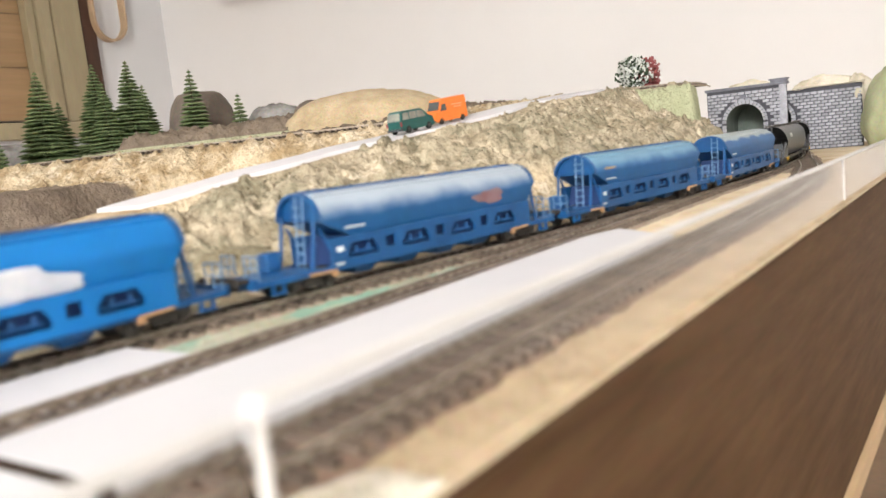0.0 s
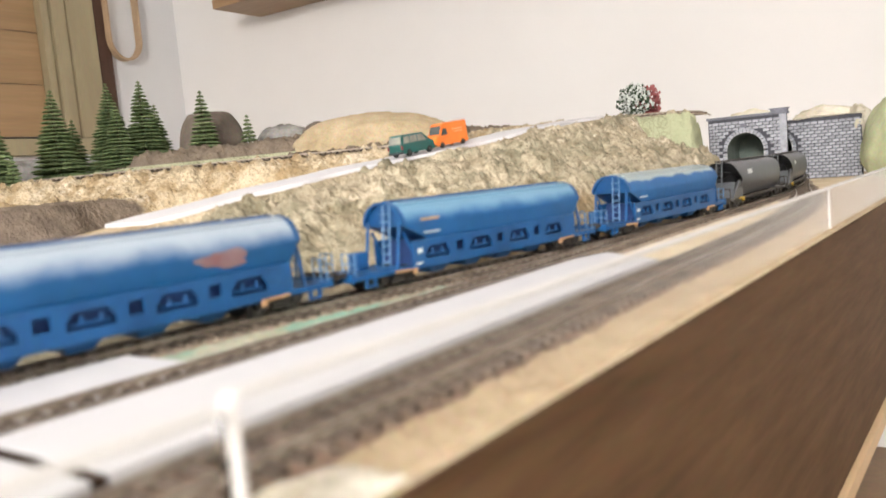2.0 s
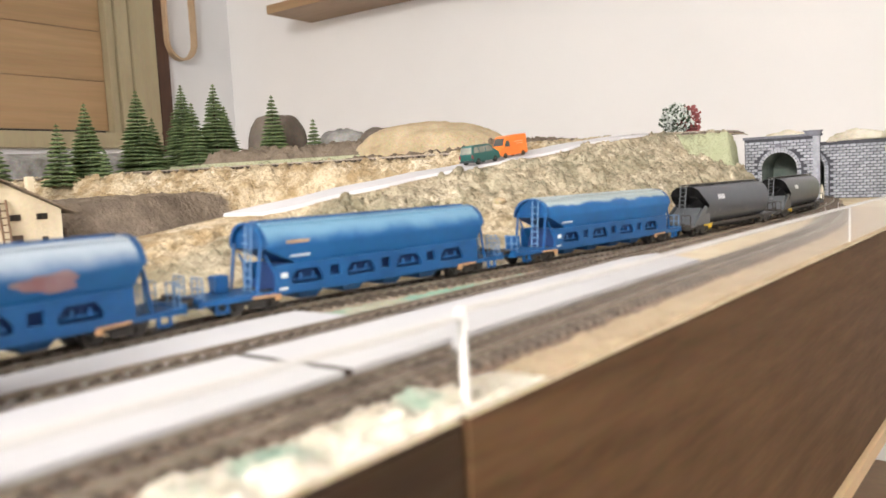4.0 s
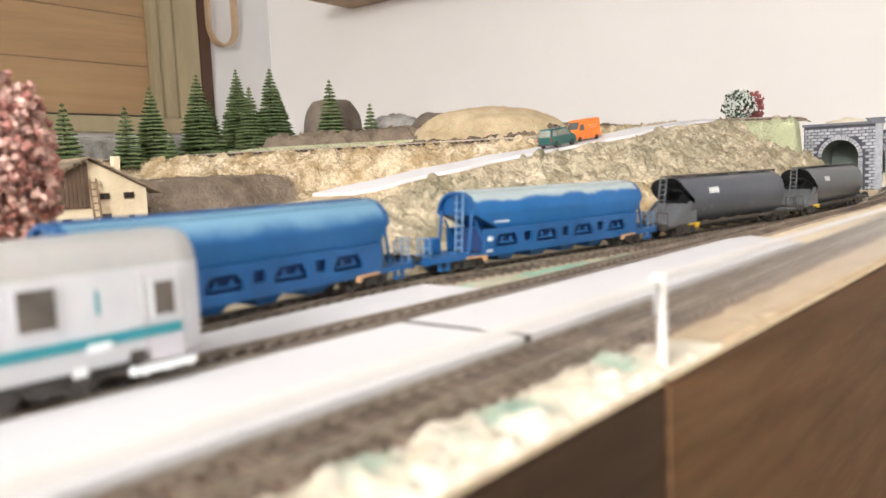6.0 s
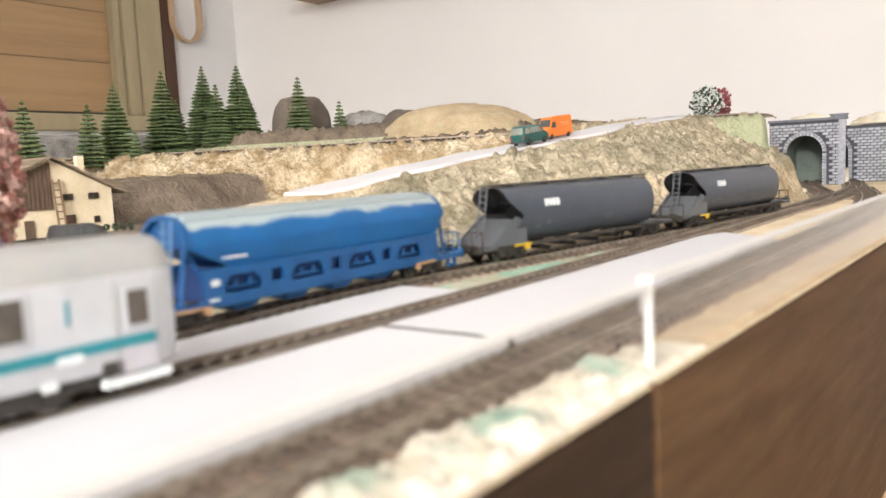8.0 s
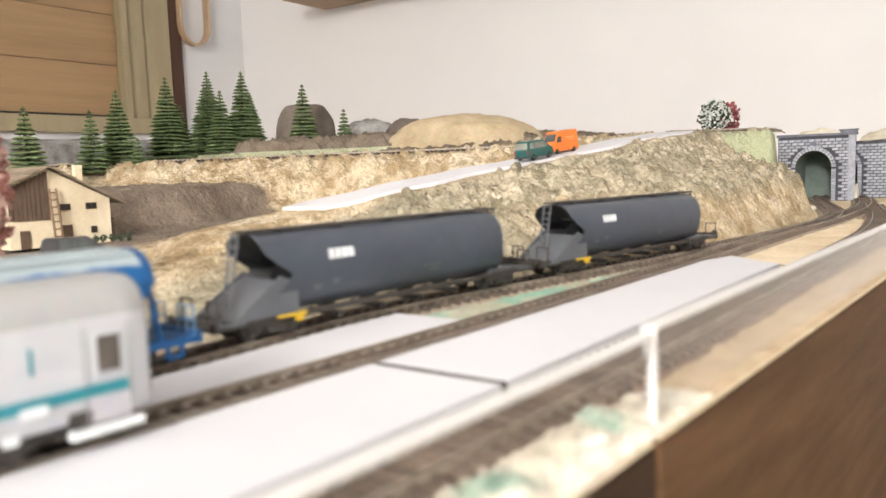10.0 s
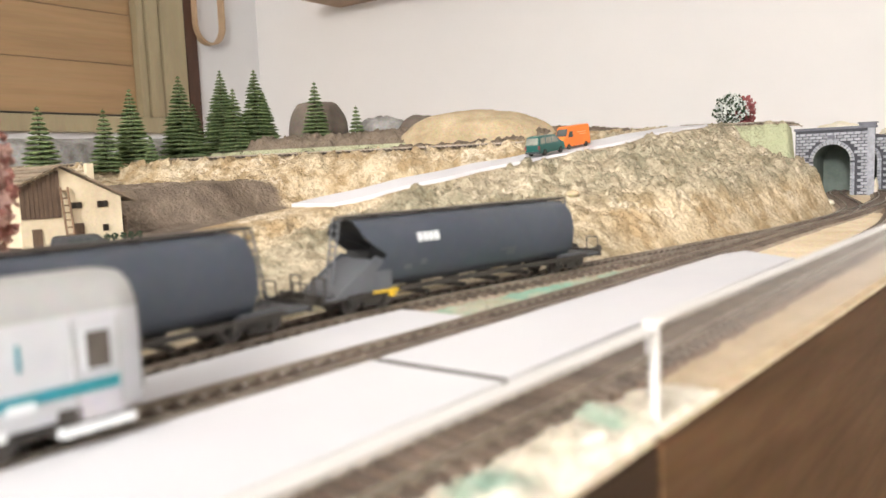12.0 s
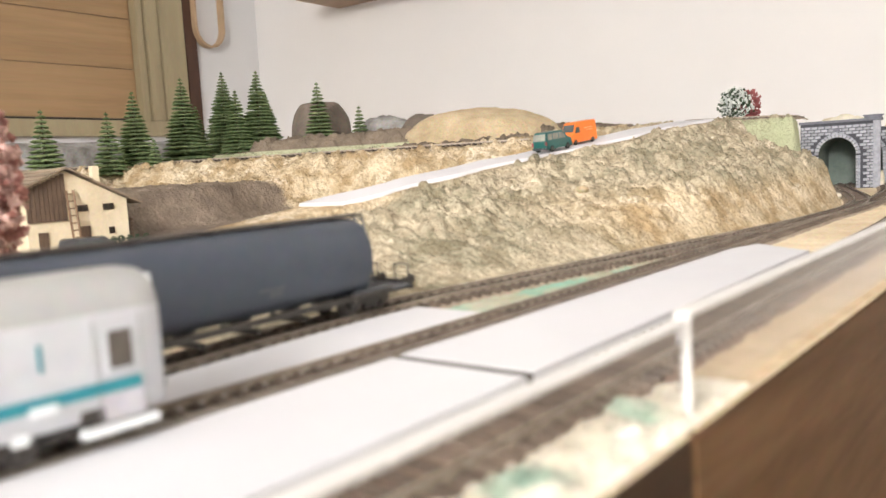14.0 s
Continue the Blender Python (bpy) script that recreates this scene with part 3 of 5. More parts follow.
def bogie(th, y, r=0.0053):
    bg = new("bogie")
    bg.parent = th
    bg.matrix_basis = pose(0, y, 0)
    for sx in (-1, 1):
        bm = bmesh.new()
        box(bm, sx * 0.0125 - 0.0009, sx * 0.0125 + 0.0009, -0.0145, 0.0145, 0.0052, 0.0076)
        for wy in (-0.0105, 0.0105):
            box(bm, sx * 0.0128 - 0.0013, sx * 0.0128 + 0.0013, wy - 0.0024, wy + 0.0024, 0.0034, 0.0072)
        box(bm, sx * 0.0128 - 0.0012, sx * 0.0128 + 0.0012, -0.0042, 0.0042, 0.0030, 0.0062)
        part("side_frame", bm, M_BOGIE, bg)
    bm = bmesh.new()
    box(bm, -0.0115, 0.0115, -0.0045, 0.0045, 0.0062, 0.0090)
    part("bolster", bm, M_BOGIE, bg)
    for wy in (-0.0105, 0.0105):
        bm = bmesh.new()
        for sx in (-1, 1):
            rod(bm, (sx * 0.0075, 0, 0), (sx * 0.0100, 0, 0), r, 18)
            rod(bm, (sx * 0.0068, 0, 0), (sx * 0.0075, 0, 0), r + 0.0007, 18)
            for k in range(4):
                a = k * math.pi / 2
                rod(bm, (sx * 0.0101, 0.0030 * math.cos(a), 0.0030 * math.sin(a)), (sx * 0.0104, 0.0030 * math.cos(a), 0.0030 * math.sin(a)), 0.0007, 6)
        rod(bm, (-0.0118, 0, 0), (0.0118, 0, 0), 0.0011, 8)
        w = part("wheelset", bm, M_WHEEL, bg, "", False, pose(0, wy, r))
        WHEELS.append((w, wy, r))
    return bg


def buffers(th, y, m):
    s = 1 if y > 0 else -1
    for x in (-0.010, 0.010):
        bm = bmesh.new()
        rod(bm, (x, y, 0.0118), (x, y + s * 0.0055, 0.0118), 0.0013, 10)
        rod(bm, (x, y + s * 0.0055, 0.0118), (x, y + s * 0.0065, 0.0118), 0.0024, 12)
        part("buffer", bm, M_BOGIE, th)
    bm = bmesh.new()
    box(bm, -0.0017, 0.0017, min(y, y + s * 0.0078), max(y, y + s * 0.0078), 0.0068, 0.0090)
    part("coupler", bm, M_BOGIE, th)


def strip_on(th, name, m, x, y0, y1, z0, z1, label="", t=0.0003):
    bm = bmesh.new()
    box(bm, x, x + t, y0, y1, z0, z1)
    return part(name, bm, m, th, label)


def blob_on(th, name, m, profile, y, z, ry, rz, label, seed):
    """A sprayed patch with an uneven outline that lies on the curved wagon side."""
    rng = random.Random(seed)
    bm = bmesh.new()
    rings = []
    for k in range(1, 6):
        ring = []
        for i in range(28):
            a = 2 * math.pi * i / 28
            q = k / 5 * (1 + (0.16 * math.sin(3 * a + seed) + 0.10 * math.sin(7 * a) + rng.uniform(-0.05, 0.05)) * (k == 5))
            yy, zz = y + ry * q * math.cos(a), z + rz * q * math.sin(a)
            ring.append((profile(zz) + 0.0003, yy, zz))
        rings.append(ring)
    rows = loft(bm, rings, True, False)
    bm.faces.new(rows[0])
    return part(name, bm, m, th, label)


BLUE_HALF = [(0.0150, 0.0236), (0.0160, 0.0262), (0.0166, 0.0330), (0.0168, 0.0342), (0.0162, 0.0366), (0.0146, 0.0402), (0.0115, 0.0436), (0.0070, 0.0460), (0.0028, 0.0469)]


def blue_side(z):
    return float(np.interp(z, [p[1] for p in BLUE_HALF], [p[0] for p in BLUE_HALF]))


def blue_wagon(k):
    labels = ("bright blue hopper wagon with a white sprayed cloud", "blue hopper wagon with a white oversprayed roof and red patch", "blue hopper wagon with pale blue patches along its roof", "blue hopper wagon with a weathered grey roof")
    th = empty("hopper_wagon", labels[k], "wagon", "wagons of the goods train")
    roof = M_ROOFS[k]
    prof = BLUE_HALF + [(-x, z) for x, z in reversed(BLUE_HALF)]
    reach = lambda z, f=1: (0.0925 if f > 0 else 0.0755) - max(0.0, 0.0335 - z) * (0.6 if f > 0 else 2.1)
    bm = bmesh.new()
    rings = [[(x, f * reach(z, f), z) for x, z in prof] for f in (-1, -0.6, 0, 0.6, 1)]
    loft(bm, rings, closed=False)
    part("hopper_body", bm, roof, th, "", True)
    for s in (-1, 1):
        bm = bmesh.new()
        bm.faces.new([bm.verts.new((x, s * (reach(z, s) - 0.0012), z)) for x, z in prof])
        part("end_wall", bm, M_BLUE, th)
        rim = 0.0905 if s > 0 else 0.0735
        bm = bmesh.new()
        pts = [(x * 1.012, z + 0.0004) for x, z in prof if z > 0.034]
        loft(bm, [[(x, s * rim, z) for x, z in pts], [(x, s * (rim + 0.0033), z) for x, z in pts], [(x * 0.93, s * (rim + 0.0033), z - 0.0016) for x, z in pts], [(x * 0.93, s * rim, z - 0.0016) for x, z in pts]], closed=False)
        part("roof_rim", bm, M_BLUE, th)
    bm = bmesh.new()
    box(bm, -0.0035, 0.0035, -0.072, 0.088, 0.0466, 0.0478)
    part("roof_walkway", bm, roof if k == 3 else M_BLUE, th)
    for x in (-0.0095, 0.0095):
        bm = bmesh.new()
        z = 0.0448
        box(bm, x - 0.0012, x + 0.0012, -0.073, 0.090, z - 0.0012, z + 0.0012)
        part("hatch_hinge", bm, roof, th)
    # lower side plates with openings
    big, small, gap = 0.0200, 0.0068, 0.0052
    for s in (-1, 1):
        bm = bmesh.new()
        a, c = (0.0156, 0.0168) if s > 0 else (-0.0168, -0.0156)
        L, K = 0.0865, 0.070
        box(bm, a, c, -K, L, 0.0206, 0.0243)
        box(bm, a, c, -K, L, 0.0098, 0.0132)
        y = 0.0060 - (4 * big + 3 * small + 6 * gap) / 2
        box(bm, a, c, -K, y, 0.0132, 0.0206)
        for i in range(7):
            w = big if i % 2 == 0 else small
            if i % 2 == 0:
                for sgn, yy in ((1, y), (-1, y + w)):
                    f = [(yy, 0.0206), (yy + sgn * 0.0032, 0.0206), (yy, 0.0165)]
                    lo = [bm.verts.new((a, p, q)) for p, q in f]
                    hi = [bm.verts.new((c, p, q)) for p, q in f]
                    bm.faces.new(lo), bm.faces.new(hi)
                    for m0 in range(3):
                        m1 = (m0 + 1) % 3
                        bm.faces.new((lo[m0], lo[m1], hi[m1], hi[m0]))
            else:
                box(bm, a, c, y, y + w, 0.0132, 0.0148)
            y += w
            e = y + gap if i < 6 else L
            box(bm, a, c, y, e, 0.0132, 0.0206)
            y += gap
        bmesh.ops.recalc_face_normals(bm, faces=bm.faces)
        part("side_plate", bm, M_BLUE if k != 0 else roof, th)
        y = 0.0060 - (4 * big + 3 * small + 6 * gap) / 2
        for i in range(4):
            bm = bmesh.new()
            rod(bm, (s * 0.0148, y + 0.002, 0.0152), (s * 0.0148, y + big - 0.002, 0.0152), 0.0007, 6)
            rod(bm, (s * 0.0148, y + 0.007, 0.0150), (s * 0.0148, y + 0.007, 0.0185), 0.0009, 6)
            rod(bm, (s * 0.0148, y + 0.015, 0.0150), (s * 0.0148, y + 0.015, 0.0185), 0.0009, 6)
            part("flap_rod", bm, M_BLUE, th)
            y += big + small + 2 * gap
    bm = bmesh.new()
    loft(bm, [[(0.0125, -0.068, 0.0095), (0.0125, 0.078, 0.0095), (-0.0125, 0.078, 0.0095), (-0.0125, -0.068, 0.0095)], [(0.0135, -0.060, 0.0240), (0.0135, 0.073, 0.0240), (-0.0135, 0.073, 0.0240), (-0.0135, -0.060, 0.0240)]])
    part("inner_hopper", bm, M_DARKIN, th)
    for y in (-0.045, -0.015, 0.015, 0.045):
        bm = bmesh.new()
        loft(bm, [[(0.009, y - 0.005, 0.0035), (0.009, y + 0.005, 0.0035), (-0.009, y + 0.005, 0.0035), (-0.009, y - 0.005, 0.0035)], [(0.0135, y - 0.010, 0.0098), (0.0135, y + 0.010, 0.0098), (-0.0135, y + 0.010, 0.0098), (-0.0135, y - 0.010, 0.0098)]])
        part("discharge_chute", bm, M_BLUE, th)
    for s in (-1, 1):
        bm = bmesh.new()
        box(bm, s * 0.0152 - 0.0012, s * 0.0152 + 0.0012, -0.1115, 0.1115, 0.0082, 0.0108)
        part("sole_bar", bm, M_BLUE, th)
    for s in (-1, 1):
        rim = 0.0905 if s > 0 else 0.0735
        bm = bmesh.new()
        box(bm, -0.0155, 0.0155, min(s * 0.076, s * 0.112), max(s * 0.076, s * 0.112), 0.0095, 0.0110)
        part("end_platform", bm, M_BLUE, th)
        bm = bmesh.new()
        box(bm, -0.0158, 0.0158, s * 0.1125 - 0.0010, s * 0.1125 + 0.0010, 0.0075, 0.0125)
        part("headstock", bm, M_BLUE, th)
        for x in (-0.0150, -0.0100, -0.0045, 0.0045, 0.0100, 0.0150):
            bm = bmesh.new()
            rod(bm, (x, s * 0.1105, 0.011), (x, s * 0.1105, 0.0225), 0.00045, 6)
            part("railing_post", bm, M_RAILING, th)
        for x0, x1 in ((-0.0150, -0.0045), (0.0045, 0.0150)):
            for z in (0.0225, 0.0170):
                bm = bmesh.new()
                rod(bm, (x0, s * 0.1105, z), (x1, s * 0.1105, z), 0.00040, 6)
                part("railing", bm, M_RAILING, th)
        for x in (-0.0135, 0.0135):
            bm = bmesh.new()
            rod(bm, (x, s * (rim + 0.006), 0.011), (x, s * (rim + 0.002), 0.036), 0.0010, 6)
            rod(bm, (x, s * (rim - 0.010), 0.011), (x, s * rim, 0.030), 0.0008, 6)
            part("end_strut", bm, M_BLUE, th)
        bm = bmesh.new()
        for x in (0.0030, 0.0085):
            rod(bm, (x, s * (rim + 0.007), 0.011), (x, s * (rim + 0.004), 0.0455), 0.0005, 6)
        for i in range(7):
            z = 0.014 + i * 0.0045
            rod(bm, (0.0030, s * (rim + 0.0066), z), (0.0085, s * (rim + 0.0066), z), 0.0004, 6)
        part("ladder", bm, M_RAILING, th)
        bm = bmesh.new()
        box(bm, -0.0110, -0.0030, s * 0.0900 - 0.004, s * 0.0900 + 0.004, 0.0110, 0.0205)
        bevel(bm, 0.0006, 1)
        part("brake_cabinet", bm, M_BLUE, th)
        for x in (-0.0155, 0.0155):
            bm = bmesh.new()
            box(bm, x - 0.0012, x + 0.0012, s * 0.101 - 0.0035, s * 0.101 + 0.0035, 0.0035, 0.0048)
            box(bm, x - 0.0010, x + 0.0010, s * 0.101 - 0.0035, s * 0.101 - 0.0025, 0.0048, 0.0090)
            box(bm, x - 0.0010, x + 0.0010, s * 0.101 + 0.0025, s * 0.101 + 0.0035, 0.0048, 0.0090)
            part("step", bm, M_BLUE, th)
        for x in (-0.0165, 0.0165):
            bm = bmesh.new()
            rod(bm, (x, s * 0.068, 0.0086), (x, s * 0.084, 0.0090), 0.0008, 6)
            box(bm, x - 0.0008, x + 0.0008, s * 0.069 - 0.0014, s * 0.069 + 0.0014, 0.0060, 0.0092)
            part("brake_lever", bm, M_LEVER, th, "salmon-coloured brake lever")
        bogie(th, s * 0.0800)
        buffers(th, s * 0.1130, M_BOGIE)
    # print and spray on the sides
    for s, x in ((1, 0.0168), (-1, -0.0171)):
        strip_on(th, "print", M_MARK, x, -0.0665, -0.0625, 0.0172, 0.0198, "small white printed sign")
        strip_on(th, "print", M_MARK, x, -0.068, -0.063, 0.0108, 0.0120, "small white printed line")
    if k == 0:
        blob_on(th, "spray_cloud", M_CLOUD, blue_side, 0.018, 0.0295, 0.030, 0.0062, "white sprayed cloud", 3)
    if k == 1:
        blob_on(th, "spray_patch", M_RED, blue_side, 0.050, 0.0312, 0.013, 0.0040, "brown-red sprayed patch", 5)
    if k > 0:
        strip_on(th, "lettering_bar", M_MARK, blue_side(0.0285) + 0.0001, -0.060, -0.047, 0.0278, 0.0287, "row of unreadable white print")
    if k == 2:
        bm = bmesh.new()
        z0, z1 = 0.0352, 0.0366
        vs = [bm.verts.new(p) for p in ((blue_side(z0) + 0.0003, -0.062, z0), (blue_side(z0) + 0.0003, -0.047, z0), (blue_side(z1) + 0.0003, -0.047, z1), (blue_side(z1) + 0.0003, -0.062, z1))]
        bm.faces.new(vs)
        part("lettering_bar", bm, M_LEVER, th, "row of unreadable salmon print")
    return th


TANK_HALF = [(0.0080, 0.0105), (0.0120, 0.0125), (0.0150, 0.0170), (0.0166, 0.0225), (0.0172, 0.0285), (0.0170, 0.0335), (0.0158, 0.0385), (0.0132, 0.0428), (0.0090, 0.0456), (0.0045, 0.0466)]


def tank_side(z):
    return float(np.interp(z, [p[1] for p in TANK_HALF], [p[0] for p in TANK_HALF]))


def black_wagon():
    th = empty("silo_wagon", "dark grey silo wagon with ladder and black end recess", "wagon", "wagons of the goods train")
    prof = TANK_HALF + [(-x, z) for x, z in reversed(TANK_HALF)]
    reach = lambda z, f=-1: (0.0880 if f < 0 else 0.0820) - (0.0150 * math.exp(-((z - 0.0270) / 0.0075) ** 2) if f < 0 else 0.10 * max(0.0, z - 0.030))
    bm = bmesh.new()
    loft(bm, [[(x, f * reach(z, f), z) for x, z in prof] for f in (-1, -0.5, 0, 0.5, 1)], closed=False)
    part("tank_body", bm, M_BLACK, th, "", True)
    for s in (-1, 1):
        bm = bmesh.new()
        n = len(prof)
        rim = [bm.verts.new((x, s * reach(z, s), z)) for x, z in prof]
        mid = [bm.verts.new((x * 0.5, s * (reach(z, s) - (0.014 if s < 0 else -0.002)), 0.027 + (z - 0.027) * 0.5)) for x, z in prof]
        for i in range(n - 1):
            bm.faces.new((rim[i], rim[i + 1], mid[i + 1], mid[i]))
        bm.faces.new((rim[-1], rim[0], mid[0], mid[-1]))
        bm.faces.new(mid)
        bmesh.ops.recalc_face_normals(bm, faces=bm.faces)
        # the hollow end gets its inner shade as colour, the closed end body paint
        part("end_recess" if s < 0 else "end_wall", bm, M_HOLLOW if s < 0 else M_BLACK, th, "hollow end cone with its shade coloured in black" if s < 0 else "")
        for x in (-0.0152, 0.0152):
            bm = bmesh.new()
            if s > 0:
                bm.free()
                continue
            P = [(0.0700, 0.0105), (0.1040, 0.0105), (0.1020, 0.0125), (0.0790, 0.0280), (0.0700, 0.0240)]
            lo = [bm.verts.new((x - 0.0008, s * y, z)) for y, z in P]
            hi = [bm.verts.new((x + 0.0008, s * y, z)) for y, z in P]
            bm.faces.new(lo), bm.faces.new(hi)
            for i in range(5):
                j = (i + 1) % 5
                bm.faces.new((lo[i], lo[j], hi[j], hi[i]))
            bmesh.ops.recalc_face_normals(bm, faces=bm.faces)
            part("end_gusset", bm, M_GREY, th)
        bm = bmesh.new()
        if s > 0:
            box(bm, -0.0135, 0.0135, 0.074, 0.095, 0.0100, 0.0122)
        else:
            loft(bm, [[(-0.0148, s * 0.1035, 0.0112), (0.0148, s * 0.1035, 0.0112), (0.0148, s * 0.1020, 0.0100), (-0.0148, s * 0.1020, 0.0100)], [(-0.0120, s * 0.0800, 0.0262), (0.0120, s * 0.0800, 0.0262), (0.0120, s * 0.0780, 0.0250), (-0.0120, s * 0.0780, 0.0250)]])
        part("end_slope", bm, M_GREY, th)
        bm = bmesh.new()
        for x in (-0.0028, 0.0028):
            rod(bm, (x, s * 0.0985, 0.012), (x, s * 0.0915, 0.0475), 0.0006, 6)
        for i in range(9):
            u = (i + 0.5) / 9
            y, z = 0.0985 - 0.007 * u, 0.012 + 0.0355 * u
            rod(bm, (-0.0028, s * y, z), (0.0028, s * y, z), 0.00045, 6)
        part("ladder", bm, M_GREY, th)
        bm = bmesh.new()
        box(bm, -0.0155, 0.0155, min(s * 0.098, s * 0.112), max(s * 0.098, s * 0.112), 0.0092, 0.0106)
        part("end_platform", bm, M_GREY, th)
        bm = bmesh.new()
        box(bm, -0.0158, 0.0158, s * 0.1125 - 0.001, s * 0.1125 + 0.001, 0.0075, 0.0122)
        part("headstock", bm, M_BOGIE, th)
        for x in (-0.0150, -0.0060, 0.0060, 0.0150):
            bm = bmesh.new()
            rod(bm, (x, s * 0.1108, 0.0106), (x, s * 0.1108, 0.0205), 0.0005, 6)
            part("railing_post", bm, M_BOGIE, th)
        for x0, x1 in ((-0.0150, -0.0060), (0.0060, 0.0150)):
            bm = bmesh.new()
            rod(bm, (x0, s * 0.1108, 0.0205), (x1, s * 0.1108, 0.0205), 0.0005, 6)
            part("railing", bm, M_BOGIE, th)
        for x in (-0.0160, 0.0160):
            bm = bmesh.new()
            rod(bm, (x, s * 0.066, 0.0096), (x, s * 0.082, 0.0098), 0.0008, 6)
            box(bm, x - 0.0009, x + 0.0009, s * 0.070 - 0.0018, s * 0.070 + 0.0018, 0.0066, 0.0106)
            part("brake_lever", bm, M_YELLOW if s < 0 else M_BOGIE, th, "yellow brake lever" if s < 0 else "")
        bogie(th, s * 0.0820)
        buffers(th, s * 0.1130, M_BOGIE)
    bm = bmesh.new()
    box(bm, -0.0050, 0.0050, -0.0900, 0.0900, 0.0472, 0.0484)
    for y in (-0.07, -0.035, 0.0, 0.035, 0.07):
        box(bm, -0.0040, 0.0040, y - 0.002, y + 0.002, 0.0462, 0.0472)
    part("roof_walkway", bm, M_BOGIE, th)
    for s in (-1, 1):
        bm = bmesh.new()
        box(bm, s * 0.0140 - 0.001, s * 0.0140 + 0.001, -0.1115, 0.1115, 0.0080, 0.0106)
        part("sole_bar", bm, M_BOGIE, th)
    for y in (-0.042, -0.014, 0.014, 0.042):
        bm = bmesh.new()
        rod(bm, (0, y, 0.012), (0, y, 0.0040), 0.0065, 12, 0.0025)
        rod(bm, (-0.012, y, 0.0045), (0.012, y, 0.0045), 0.0016, 8)
        part("discharge_pipe", bm, M_BOGIE, th)
    # unreadable print and the owner's mark as plain shapes
    for y0, y1, z0, z1 in ((-0.0615, -0.0565, 0.0190, 0.0218), (-0.050, -0.046, 0.0205, 0.0235), (0.012, 0.026, 0.0215, 0.0228), (0.018, 0.025, 0.0185, 0.0212)):
        bm = bmesh.new()
        vs = []
        for y, z in ((y0, z0), (y1, z0), (y1, z1), (y0, z1)):
            vs.append(bm.verts.new((tank_side(z) + 0.0004, y, z)))
        bm.faces.new(vs)
        part("print", bm, M_GREY, th, "pale printed field")
    for i in range(4):
        y = -0.052 + i * 0.0040
        bm = bmesh.new()
        z0, z1 = 0.0328, 0.0376
        bm.faces.new([bm.verts.new((tank_side(z) + 0.0004, yy, z)) for yy, z in ((y, z0), (y + 0.0034, z0), (y + 0.0034, z1), (y, z1))])
        bm.faces.new([bm.verts.new((tank_side(z) + 0.0006, yy, z)) for yy, z in ((y + 0.0002, 0.0347), (y + 0.0036, 0.0347), (y + 0.0036, 0.0356), (y + 0.0002, 0.0356))])
        part("mark_block", bm, M_MARK, th, "white block of the owner's mark")
    return th


WAGONS = []
for i in range(4):
    WAGONS.append((blue_wagon(i), (i - 4.5) * PITCH))
first = black_wagon()
WAGONS.append((first, -0.5 * PITCH))
second = black_wagon()
WAGONS.append((second, 0.5 * PITCH))

# ---- the standing coach ----
M_COACH = mat("pale_grey_coach_paint", (0.50, 0.51, 0.535), 0.4, (0.45, 0.46, 0.485), 30, fine=0.06)
M_COACHROOF = mat("grey_coach_roof", (0.35, 0.35, 0.345), 0.5, (0.31, 0.31, 0.305), 30, fine=0.08)
M_TEAL = mat("teal_stripe_paint", (0.025, 0.23, 0.28), 0.4, None, 30)
M_GLASS = mat("dark_window_glass", (0.05, 0.045, 0.04), 0.12, (0.11, 0.095, 0.08), 60, spec=0.6)
M_DOORGREY = mat("lilac_grey_door_paint", (0.46, 0.44, 0.48), 0.45, None, 30)
COACH_HALF = [(0.0150, 0.0085), (0.0160, 0.0110), (0.0163, 0.0200), (0.0163, 0.0325), (0.0160, 0.0362), (0.0148, 0.0400), (0.0122, 0.0432), (0.0080, 0.0454), (0.0035, 0.0463)]


